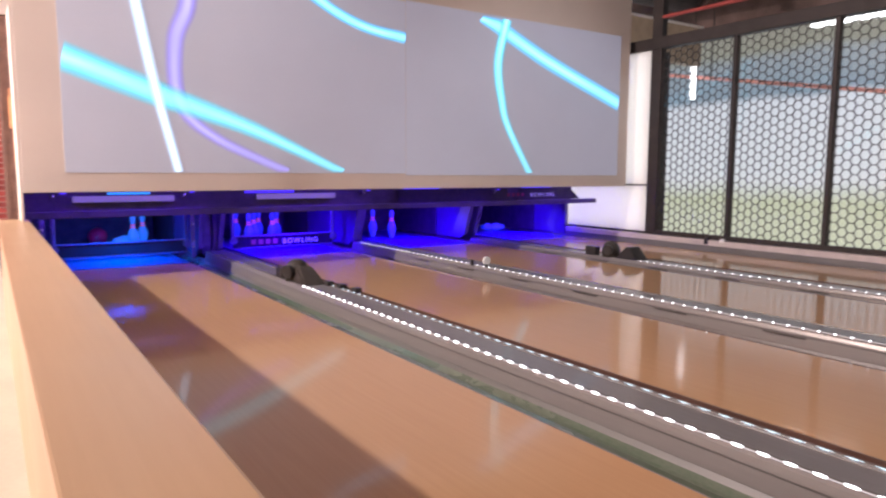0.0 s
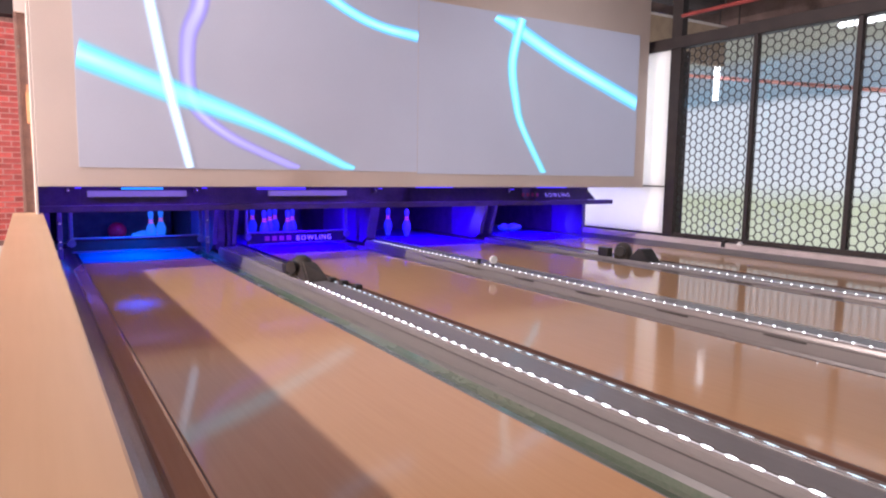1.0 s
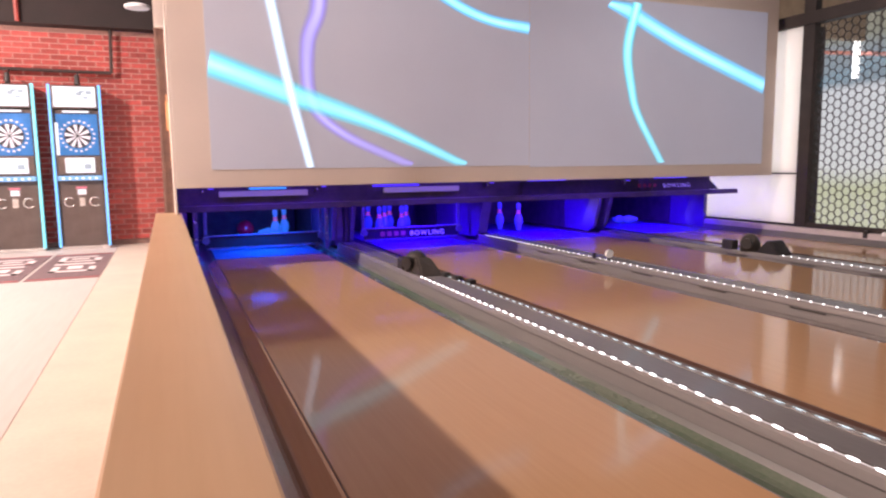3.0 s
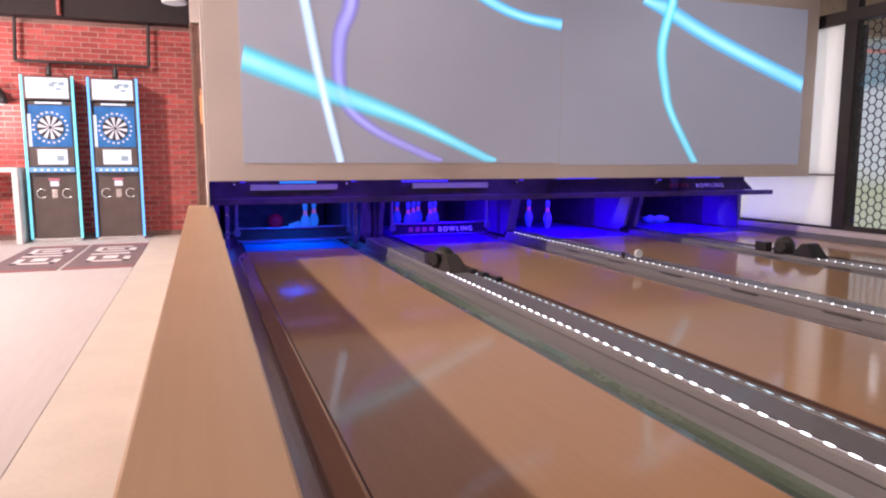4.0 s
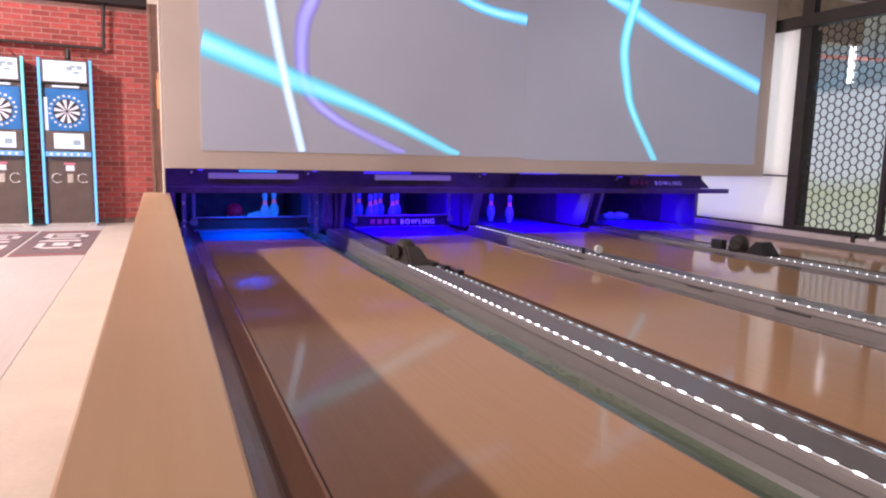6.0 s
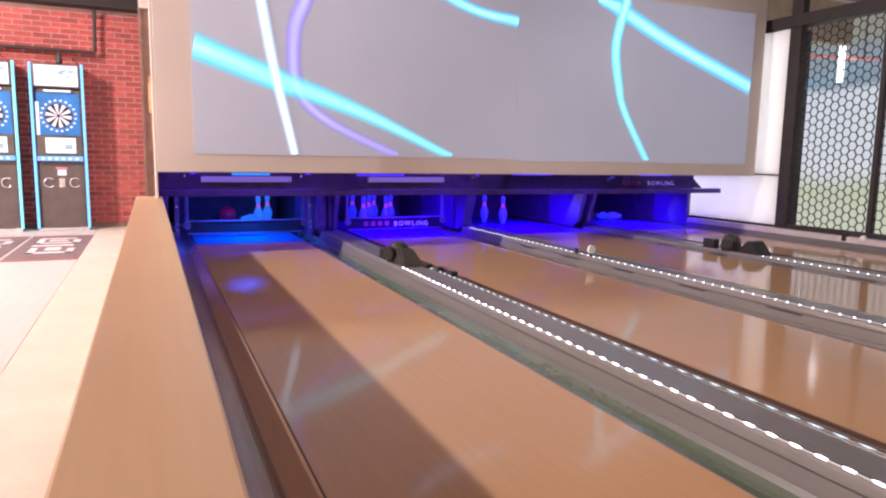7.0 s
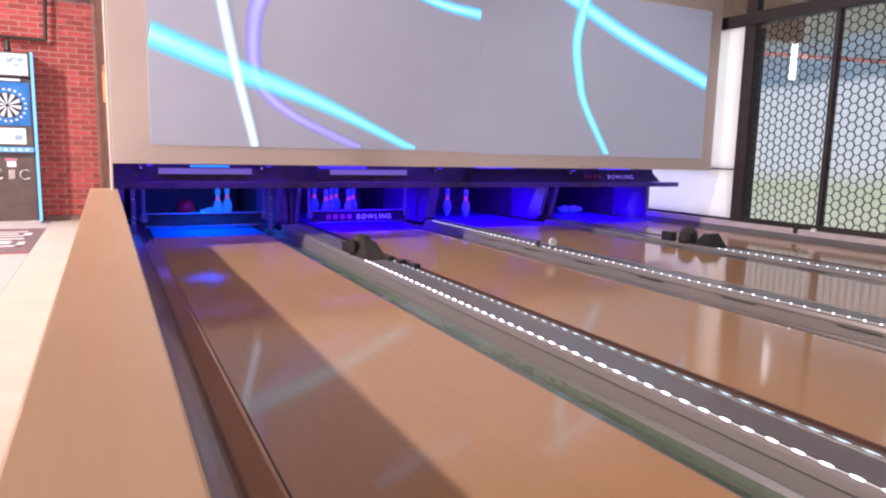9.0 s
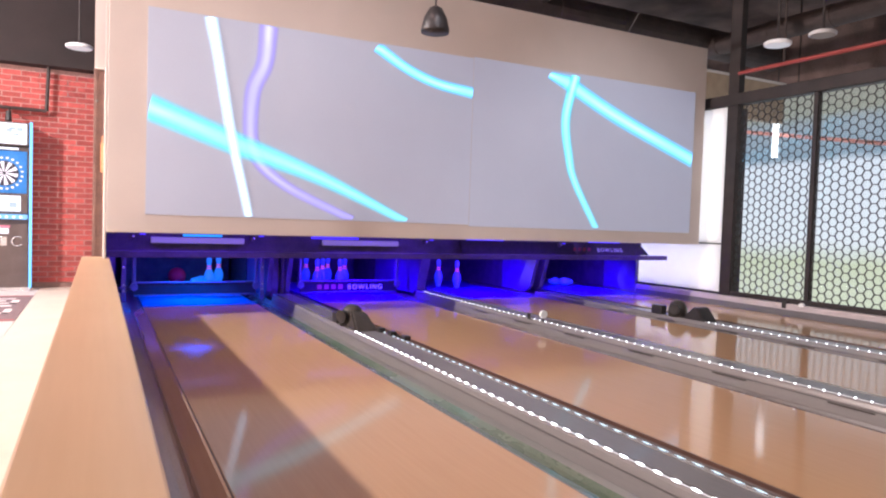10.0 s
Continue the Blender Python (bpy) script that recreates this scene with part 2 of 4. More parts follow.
M_sweep = material("black_sweep_board", (0.014, 0.012, 0.016), 0.6, vary=0.3, spec=0.2)
M_ball = material("red_bowling_ball", (0.75, 0.02, 0.07), 0.12, vary=0.15, scale=7, coat=0.6)
M_sill = material("pale_window_sill", (0.62, 0.55, 0.54), 0.5, vary=0.1)
# printed letters with a faint glow added to lift them
M_letter = material("pale_lettering", (0.75, 0.72, 0.74), 0.5, vary=0.05, glow=(0.8, 0.75, 0.9), power=0.12)
M_lettred = material("dim_red_lettering", (0.25, 0.03, 0.04), 0.5, vary=0.1)
# the covers are no lamps; a faint glow is added to brighten them
M_tube = glow("tube_cover_with_glow", (0.70, 0.60, 0.62), 0.13)
M_bluetube = glow("blue_tube", (0.04, 0.30, 1.0), 1.3)
M_violetdim = glow("violet_glint", (0.10, 0.04, 1.0), 1.2)
M_violettube = glow("violet_tube", (0.07, 0.03, 1.0), 1.6)
M_led = glow("led_white", (1.0, 0.97, 0.95), 6.0)
M_ledsmall = glow("led_cool_white", (0.75, 0.95, 1.0), 1.2)
M_ledline = glow("led_strip_cover", (1.0, 0.95, 0.92), 0.52)
# dark steel with the bays' violet light put into its colour
M_arm = material("machine_steel_lit_violet", (0.10, 0.08, 0.15), 0.35, metal=0.15, vary=0.2)
M_ring0 = material("bright_bolt_steel", (0.6, 0.6, 0.65), 0.25, metal=0.8, vary=0.1)
M_lampface = glow("lamp_face", (1.0, 0.96, 0.92), 0.40)
M_lampoff = material("unlit_lamp_face", (0.40, 0.36, 0.30), 0.5, vary=0.1, scale=8)
# white cap with a slight glow added to its colour
M_knob = material("white_sensor_cap", (0.85, 0.82, 0.78), 0.4, vary=0.04, glow=(1, 0.95, 0.9), power=0.15)


# ---- mesh helpers ----
def box(bm, x0, y0, z0, x1, y1, z1, bevel=0.0):
    geom = bmesh.ops.create_cube(bm, size=1.0, matrix=Matrix.Translation(((x0 + x1) / 2, (y0 + y1) / 2, (z0 + z1) / 2))
                                 @ Matrix.Diagonal((abs(x1 - x0), abs(y1 - y0), abs(z1 - z0), 1)))
    if bevel:
        es = {e for v in geom["verts"] for e in v.link_edges}
        bmesh.ops.bevel(bm, geom=list(es), offset=bevel, segments=2, affect="EDGES", profile=0.6)
    return bm


def rod(bm, a, b, r, seg=10, r2=None):
    a, b = Vector(a), Vector(b)
    d = b - a
    m = Matrix.Translation((a + b) / 2) @ d.to_track_quat("Z", "Y").to_matrix().to_4x4()
    bmesh.ops.create_cone(bm, cap_ends=True, segments=seg, radius1=r, radius2=r if r2 is None else r2, depth=d.length, matrix=m)
    return bm


def lathe(bm, profile, seg=20, m=Matrix()):
    """Turns (radius, height) pairs round z."""
    rings = []
    for r, z in profile:
        rings.append([bm.verts.new(m @ Vector((r * math.cos(2 * math.pi * k / seg), r * math.sin(2 * math.pi * k / seg), z))) for k in range(seg)])
    for a, b in zip(rings, rings[1:]):
        for k in range(seg):
            bm.faces.new((a[k], a[(k + 1) % seg], b[(k + 1) % seg], b[k]))
    bm.faces.new(list(reversed(rings[0])))
    bm.faces.new(rings[-1])
    return bm


def sweep(bm, section, y0, y1):
    """Draws a closed (x, z) outline along y."""
    a = [bm.verts.new((x, y0, z)) for x, z in section]
    b = [bm.verts.new((x, y1, z)) for x, z in section]
    n = len(section)
    for k in range(n):
        bm.faces.new((a[k], a[(k + 1) % n], b[(k + 1) % n], b[k]))
    bm.faces.new(list(reversed(a)))
    bm.faces.new(b)
    bmesh.ops.recalc_face_normals(bm, faces=bm.faces)
    return bm


def mesh_of(name, bm, mat, smooth=False):
    me = bpy.data.meshes.new(name)
    bmesh.ops.recalc_face_normals(bm, faces=bm.faces)
    bm.to_mesh(me)
    bm.free()
    me.materials.append(mat)
    if smooth:
        for p in me.polygons:
            p.use_smooth = True
    return me


def part(name, bm, mat, parent=None, label="", smooth=False):
    ob = new(name, mesh_of(name, bm, mat, smooth))
    if parent:
        ob.parent = parent
    if label:
        ob["label"] = label
    return ob


def thing(name, label, category, place=(0, 0, 0), group="", kind=""):
    ob = new(name)
    ob.matrix_basis = Matrix.Translation(place)
    ob.empty_display_size = 0.1
    return tagged(ob, label, category, group, kind)


def B():
    return bmesh.new()


def setting(name, bm, mat, label, category, smooth=False):
    return tagged(part(name, bm, mat, smooth=smooth), label, category, kind="structure")


# ---- setting ----
setting("floor", box(B(), -7.5, -6, FLOOR_Z - 0.1, -1.64, BRICK_Y, FLOOR_Z), M_floor, "pale washed concrete plank floor beside the lanes", "floor")
setting("floor_border", box(B(), -1.634, -6, FLOOR_Z - 0.1, -1.02, BRICK_Y, FLOOR_Z + 0.002), M_strip, "cream border strip of the floor along the wooden rail", "floor")
setting("lane_foundation", box(B(), -1.0, -6, -0.45, 7.2, 9.6, -0.14), M_black, "dark sunken base under the lanes and gutters", "floor")
setting("ceiling", box(B(), -7.5, -6, CEIL_Z, 9.5, 12.5, CEIL_Z + 0.1), M_ceil, "black painted open ceiling", "ceiling")
setting("wall_left", box(B(), -7.6, -6, FLOOR_Z, -7.5, 12.4, CEIL_Z), M_bulk, "cream plaster side wall", "wall")
setting("wall_back", box(B(), -7.6, -6.1, FLOOR_Z - 0.2, 9.5, -6.0, CEIL_Z), M_bulk, "cream plaster back wall", "wall")

# wall with the projected picture
bw = B()
box(bw, -0.867, BULK_Y, BULK_Z, 5.915, BULK_Y + 0.14, 3.205, 0.006)
bulk = setting("wall_bulkhead", bw, M_bulk, "long cream plastered bulkhead hanging over the pin bays", "wall")
setting("trim_post", box(B(), -0.886, BULK_Y + 0.002, RAIL_Z, -0.868, BULK_Y + 0.05, 3.2, 0.003), M_bulk, "thin cream end post of the bulkhead", "trim")
setting("wall_return", box(B(), -0.968, BULK_Y + 0.45, 2.137, -0.80, BULK_Y + 0.75, 3.2), M_bulk, "cream upper return of the bulkhead", "wall")

# unseen side wall between pin machines and darts floor; it blocks the darts lamp
sw = B()
box(sw, -0.888, BULK_Y + 0.052, RAIL_Z + 0.001, -0.869, BULK_Y + 0.254, 2.13)
box(sw, -0.888, BULK_Y + 0.254, FLOOR_Z - 0.2, -0.869, 9.7, 2.13)
setting("wall_side", sw, M_bulk, "plain unseen side wall of the pin machines behind the bulkhead that blocks the darts lamp", "wall")

# right-hand wall: white panels, then glazed hexagon panels
ww = thing("wall_right", "frosted white wall panels in black joints beyond the glazed partition", "wall", kind="structure")
part("panel", box(B(), HEX_X, 4.97, 0.753, HEX_X + 0.014, 9.6, 2.46), M_frost, ww)
part("panel", box(B(), HEX_X, 4.97, 0.14, HEX_X + 0.014, 9.6, 0.735), M_frost, ww)
part("end_return", box(B(), HEX_X + 0.095, 4.93, 0.14, HEX_X + 0.30, 4.966, 2.455), M_steel, ww, "dark return behind the corner post")
part("joint_strip", box(B(), HEX_X + 0.012, 4.97, 0.735, HEX_X + 0.09, 9.6, 0.753), M_black, ww, "black shadow joint")
part("base_strip", box(B(), HEX_X - 0.006, 4.97, 0.112, HEX_X + 0.09, 9.6, 0.139), M_black, ww, "black base strip")
setting("window_sill", box(B(), HEX_X - 0.09, -5.5, -0.14, HEX_X + 0.3, 9.6, 0.11, 0.012), M_sill, "pale low sill under the glazed partition", "sill")

# ---- lanes ----
LANE_Y0 = -4.5
for i, x in enumerate(lanes_x):
    ln = thing("bowling_lane", "glossy pale maple bowling lane with a dark pin deck", "bowling lane", (x, 0, 0), "bowling lanes", "structure")
    part("lane_surface", box(B(), -LANE_W, LANE_Y0, -0.05, LANE_W, DECK_Y, 0.0, 0.003), M_lane, ln)
    part("pin_deck", box(B(), -LANE_W, DECK_Y + 0.004, -0.05, LANE_W, 8.3, 0.0), M_decklitblue if i == 0 else M_decklitviolet, ln, "smooth grey pin deck plate, blue light put into its colour")
    part("lane_edge", box(B(), -LANE_W - (0.005 if i == 0 else 0.012), LANE_Y0, -0.06, -LANE_W - 0.001, DECK_Y, 0.001, 0.001), M_edge, ln, "dark brown edge strip")
    part("lane_edge", box(B(), LANE_W + 0.001, LANE_Y0, -0.06, LANE_W + (0.005 if i == 0 else 0.012), DECK_Y, 0.001, 0.001), M_capside if i == 0 else M_edge, ln, "narrow edge strip")
    # gutters: a channel on each side
    for s in (-1, 1):
        x0, x1 = s * (LANE_W + 0.013), s * (LANE_W + GUT)
        mid, half = (x0 + x1) / 2, abs(x1 - x0) / 2
        arc = [(mid + half * math.cos(a), -0.015 - 0.088 * math.sin(a)) for a in np.linspace(0, math.pi, 13)]
        under = [(mid + (half) * math.cos(a), -0.03 - 0.098 * math.sin(a)) for a in np.linspace(math.pi, 0, 13)]
        g = thing("gutter", "dark glossy channel gutter beside the lane", "gutter", (x, 0, 0), "lane gutters", "structure")
        if s < 0:
            part("channel", sweep(B(), arc + under, LANE_Y0, 8.2), M_gutter if i == 0 else M_gutdark, g)
        else:
            part("channel_wall", sweep(B(), arc[:3] + under[-3:], LANE_Y0, 8.2), M_gutgrey if i == 0 else M_gutdark, g, "grey outer wall")
            part("channel_floor", sweep(B(), arc[2:] + under[:-2], LANE_Y0, 8.2), M_green if i == 0 else M_gutdark, g, "greenish grey channel floor")
        if s < 0 and i == 0:
            part("inner_board", sweep(B(), [(-LANE_W - 0.0055, -0.11), (-LANE_W - 0.0055, -0.001), (-LANE_W - 0.016, -0.004), (-LANE_W - 0.072, -0.046), (-LANE_W - 0.079, -0.056), (-LANE_W - 0.083, -0.11)], LANE_Y0, DECK_Y), M_gutwood, g, "brown wooden inner wall")
        if s > 0:
            part("edge_trim", box(B(), LANE_W + (0.0055 if i == 0 else 0.0125), LANE_Y0, -0.10, LANE_W + 0.05, DECK_Y - 0.1, -0.006, 0.005), M_green, g, "greenish edge trim")

# ---- dividers with rows of small lamps ----
led_me = mesh_of("led", lathe(B(), [(0.008, -0.004), (0.0075, 0.0005), (0.004, 0.0025)], 10, Matrix.Diagonal((0.33, 2.9, 1, 1))), M_led)
led_far = mesh_of("led", lathe(B(), [(0.0036, -0.004), (0.0033, 0.0008), (0.0016, 0.002)], 8, Matrix.Diagonal((0.75, 1.9, 1, 1))), M_led)
led_me2 = mesh_of("led", lathe(B(), [(0.0044, -0.003), (0.0042, 0.0005), (0.0018, 0.0012)], 8, Matrix.Diagonal((0.34, 6.4, 1, 1))), M_ledsmall)


def divider(x, half, y_start, y_end, both, label, drop=0.0):
    d = thing("lane_divider", label, "lane divider", (x, 0, -drop), "lane dividers")
    # cap, then rounded cheeks that run down into the gutters
    part("cap", box(B(), -half + 0.028, LANE_Y0, CAP_Z - 0.03, half - 0.028, y_end, CAP_Z - 0.004, 0.004), M_cap, d, "flat grey cap")
    for s in (-1, 1):
        sec = [(s * (half - 0.03), CAP_Z), (s * (half - 0.008), CAP_Z - 0.002), (s * half, CAP_Z - 0.012), (s * (half + 0.005), 0.04),
               (s * (half + 0.009), 0.012), (s * (half + 0.014), -0.03), (s * (half - 0.03), -0.03)]
        part("cheek", sweep(B(), sec, LANE_Y0, y_end), M_capside, d, "satin grey side rail")
        part("groove", box(B(), s * (half + 0.002), LANE_Y0, 0.026, s * (half + 0.0085), y_end, 0.031), M_groove, d, "dull dark groove")
    for s in ((-1, 1) if both else (-1,)):
        me = (led_me if both else led_far) if s < 0 else led_me2
        if s > 0:
            part("outer_flange", box(B(), half + 0.0185, LANE_Y0, -0.03, half + 0.045, y_end, 0.052, 0.006), M_capside, d, "satin grey outer flange")
            part("flange_lip", box(B(), half + 0.0455, LANE_Y0, -0.03, half + 0.054, y_end, 0.050, 0.002), M_edge, d, "dark brown lip")
        cover = 0.0016 if s < 0 else 0.0012
        part("led_cover", box(B(), s * (half - 0.014) - cover, LANE_Y0, CAP_Z - 0.004, s * (half - 0.014) + cover, y_start + 0.03, CAP_Z + 0.0012), M_ledline if s < 0 else M_capside, d, "faintly glowing strip" if s < 0 else "thin grey strip")
        n = int((y_start + 1.4) / 0.084)
        for k in range(n):
            ob = new("led", me)
            ob.parent = d
            ob.matrix_basis = Matrix.Translation((s * (half - 0.014), y_start - 0.084 * k, CAP_Z + 0.0022))
    return d


div_half = (PITCH - 2 * (LANE_W + GUT)) / 2
divider(PITCH * 0.5, div_half, 3.69, 6.3, True, "satin grey lane divider with two rows of bright white lamps")
divider(PITCH * 1.5, div_half, 6.19, 6.4, False, "satin grey lane divider with one row of bright white lamps")
divider(PITCH * 2.5, div_half, 3.80, 6.4, False, "satin grey lane divider with a dark hood at its end", 0.042)
# slots in the sides of the narrow dividers
for xi, dz in ((PITCH * 1.5, 0), (PITCH * 2.5, -0.042)):
    for k in range(7):
        y = 0.2 + k * 0.75
        tagged(part("divider_slot", box(B(), xi - div_half - 0.022, y, 0.018 + dz, xi - div_half - 0.012, y + 0.24, 0.025 + dz, 0.002), M_hood),
               "short dark slot plate on the side of the divider", "slot plate", "divider slots")
outer = thing("lane_kerb", "blue-grey flat kerb between the last gutter and the sill", "kerb", (0, 0, 0), kind="structure")
part("kerb_top", box(B(), 3 * PITCH + LANE_W + GUT, LANE_Y0, -0.05, HEX_X - 0.092, 8.2, 0.05, 0.008), M_cap, outer)

# ---- wooden rail along the first lane ----
rail = thing("side_rail", "long low wall topped with a polished pale wooden board", "rail", (0, 0, 0))
part("top_board", box(B(), RAIL_L, -3.5, RAIL_Z - 0.035, RAIL_R, BULK_Y + 0.25, RAIL_Z, 0.006), M_rail, rail)
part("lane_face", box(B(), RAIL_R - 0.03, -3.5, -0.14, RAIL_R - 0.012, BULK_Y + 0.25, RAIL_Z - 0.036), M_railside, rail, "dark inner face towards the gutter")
part("floor_face", box(B(), RAIL_L + 0.012, -3.5, FLOOR_Z, RAIL_L + 0.03, BULK_Y + 0.25, RAIL_Z - 0.036), M_rail, rail, "pale wooden outer face")
gl = thing("gutter_ledge", "grey plastic ledge between the rail and the gutter", "ledge", (0, 0, 0), kind="structure")
part("ledge", sweep(B(), [(RAIL_R - 0.01, -0.14), (RAIL_R - 0.01, 0.03), (-0.81, 0.03), (-0.775, 0.0), (-LANE_W - GUT, -0.016), (-LANE_W - GUT, -0.14)], LANE_Y0, 7.5), M_gutter, gl)

# ---- projected picture ----
scr = thing("projection_screen", "two large projected pictures of glowing ribbons on grey", "screen", (0, BULK_Y, 0))
part("picture", box(B(), -0.575, -0.004, 0.885, 2.535, -0.001, 2.615), M_screen, scr, "pale grey projected picture")
part("picture", box(B(), 2.541, -0.004, 0.868, 5.735, -0.001, 2.63), M_screen, scr, "pale grey projected picture")


def ribbon(points, widths, mat, depth):
    """A smooth flat band through (x, z) points, cut at the picture's edge."""
    ps = [Vector((p[0], p[1])) for p in points]
    n = 28
    line, ws = [], []
    ext = [2 * ps[0] - ps[1]] + ps + [2 * ps[-1] - ps[-2]]
    for s in range(len(ps) - 1):
        p0, p1, p2, p3 = ext[s:s + 4]
        for k in range(n):
            t = k / n
            line.append(0.5 * (2 * p1 + (p2 - p0) * t + (2 * p0 - 5 * p1 + 4 * p2 - p3) * t * t + (3 * p1 - p0 - 3 * p2 + p3) * t ** 3))
            ws.append(widths[s] * (1 - t) + widths[s + 1] * t)
    line.append(ps[-1])
    ws.append(widths[-1])
    bm = B()
    uv = bm.loops.layers.uv.new("band")
    rows = []
    for k, p in enumerate(line):
        d = (line[min(k + 1, len(line) - 1)] - line[max(k - 1, 0)]).normalized()
        nn = Vector((-d.y, d.x)) * ws[k] * 0.75
        rows.append([bm.verts.new((min(5.733, max(-0.574, q.x)), depth, min(2.61, max(0.89, q.y)))) for q in (p + nn, p - nn)])
    last = len(rows) - 1
    for k, (a, b) in enumerate(zip(rows, rows[1:])):
        f = bm.faces.new((a[0], a[1], b[1], b[0]))
        for loop, c in zip(f.loops, ((k, 0), (k, 1), (k + 1, 1), (k + 1, 0))):
            loop[uv].uv = (c[0] / last, c[1])
    return part("ribbon", bm, mat, scr)


def ribbon_light(name, color, power, tail):
    """Projected light: soft at both edges of the band, fading to its far end by tail."""
    m = bpy.data.materials.new(name)
    m.use_nodes = True
    nt = m.node_tree
    nt.nodes.remove(nt.nodes["Principled BSDF"])
    out = nt.nodes["Material Output"]
    uvn = nt.nodes.new("ShaderNodeUVMap")
    uvn.uv_map = "band"
    sp = nt.nodes.new("ShaderNodeSeparateXYZ")
    nt.links.new(uvn.outputs[0], sp.inputs[0])

    def math_node(op, a, b=0.0):
        n = nt.nodes.new("ShaderNodeMath")
        n.operation = op
        for k, v in enumerate((a, b)):
            if isinstance(v, (int, float)):
                n.inputs[k].default_value = v
            else:
                nt.links.new(v, n.inputs[k])
        return n.outputs[0]
    edge = math_node("ABSOLUTE", math_node("MULTIPLY", math_node("SUBTRACT", sp.outputs[1], 0.5), 2.0))
    body = math_node("SUBTRACT", 1.0, math_node("POWER", edge, 2.2))
    fade = math_node("SUBTRACT", 1.0, math_node("MULTIPLY", sp.outputs[0], tail))
    wob = nt.nodes.new("ShaderNodeTexNoise")
    wob.inputs["Scale"].default_value, wob.inputs["Detail"].default_value = 3.0, 2
    nt.links.new(uvn.outputs[0], wob.inputs["Vector"])
    uneven = math_node("ADD", 0.55, math_node("MULTIPLY", wob.outputs["Fac"], 0.7))
    fac = math_node("MINIMUM", 1.0, math_node("MULTIPLY", math_node("MULTIPLY", body, fade), uneven))
    mix, tr, em = nt.nodes.new("ShaderNodeMixShader"), nt.nodes.new("ShaderNodeBsdfTransparent"), nt.nodes.new("ShaderNodeEmission")
    core = math_node("MULTIPLY", math_node("POWER", body, 3.0), fac)
    hue = nt.nodes.new("ShaderNodeMixRGB")
    hue.inputs[1].default_value, hue.inputs[2].default_value = (*color, 1), (0.9, 1.0, 1.0, 1)
    nt.links.new(math_node("MULTIPLY", core, 0.35), hue.inputs[0])
    nt.links.new(hue.outputs[0], em.inputs[0])
    nt.links.new(math_node("ADD", power, math_node("MULTIPLY", core, 0.7)), em.inputs[1])
    nt.links.new(fac, mix.inputs[0])
    nt.links.new(tr.outputs[0], mix.inputs[1])
    nt.links.new(em.outputs[0], mix.inputs[2])
    nt.links.new(mix.outputs[0], out.inputs[0])
    return m


R_cyan = ribbon_light("ribbon_cyan", (0.10, 0.74, 0.84), 1.45, 0.35)
R_sky = ribbon_light("ribbon_sky", (0.10, 0.64, 0.98), 1.45, 0.1)
R_white = ribbon_light("ribbon_white", (0.72, 0.88, 1.0), 1.3, 0.1)
R_violet = ribbon_light("ribbon_violet", (0.46, 0.32, 1.0), 0.95, 0.4)
ribbon([(-0.575, 1.79), (0.107, 1.55), (0.919, 1.282), (1.826, 0.89)], [0.17, 0.16, 0.11, 0.06], R_cyan, -0.008)
ribbon([(-0.08, 2.61), (-0.006, 2.24), (0.108, 1.624), (0.278, 0.89)], [0.09, 0.075, 0.075, 0.06], R_white, -0.010)
ribbon([(0.42, 2.61), (0.391, 2.277), (0.288, 1.977), (0.309, 1.486), (0.594, 1.194), (1.261, 0.892)], [0.13, 0.12, 0.11, 0.10, 0.08, 0.06], R_violet, -0.006)
ribbon([(1.45, 2.58), (1.789, 2.404), (2.124, 2.301), (2.535, 2.254)], [0.09, 0.08, 0.08, 0.09], R_sky, -0.006)
ribbon([(3.50, 2.61), (3.70, 2.53), (4.487, 2.2), (5.735, 1.78)], [0.12, 0.13, 0.14, 0.14], R_sky, -0.006)
ribbon([(3.86, 2.61), (3.739, 2.118), (3.80, 1.7), (3.897, 1.413), (4.241, 0.875)], [0.10, 0.10, 0.09, 0.08, 0.07], R_cyan, -0.008)

# ---- masking unit under the bulkhead ----
mask = thing("masking_unit", "long black masking beam under the bulkhead with pale tube covers", "masking unit", (0, MASK_Y, 0))
part("beam", box(B(), -0.86, -0.03, 0.50, 5.73, 0.07, 0.555, 0.006), M_masking, mask)
back = B()
box(back, -0.86, 0.16, 0.55, 5.45, 0.20, 0.86)
part("back_panel", back, M_masking, mask)
for i, x in enumerate(lanes_x):
    if i < 2:
        part("tube_cover", box(B(), x - 0.5 if i == 0 else x - 0.66, 0.02, 0.628, x + 0.32 if i == 0 else x + 0.17, 0.06, 0.682, 0.008), M_tube, mask, "pale lilac tube cover")
        part("tube", rod(B(), (x - (0.22 if i == 0 else 0.75), 0.12, 0.70), (x + (0.13 if i == 0 else -0.25), 0.12, 0.70), 0.010), M_bluetube if i == 0 else M_violettube, mask, "glowing blue tube")
    else:
        pm = B()
        v = [pm.verts.new(p) for p in ((x - 0.78, 0.05, 0.56), (x + 0.24, 0.05, 0.56), (x + 0.13, 0.12, 0.70), (x - 0.78, 0.12, 0.70))] if i == 3 else \
            [pm.verts.new(p) for p in ((x - 0.80, 0.05, 0.56), (x + 0.80, 0.05, 0.56), (x + 0.80, 0.12, 0.70), (x - 0.80, 0.12, 0.70))]
        f = pm.faces.new(v)
        bmesh.ops.solidify(pm, geom=[f], thickness=0.012)
        part("front_panel", pm, M_hood, mask, "sloping black front panel")
        part("tube", rod(B(), (x - 0.7, 0.13, 0.715), (x - 0.2, 0.13, 0.715), 0.008), M_violettube, mask, "glowing violet tube")


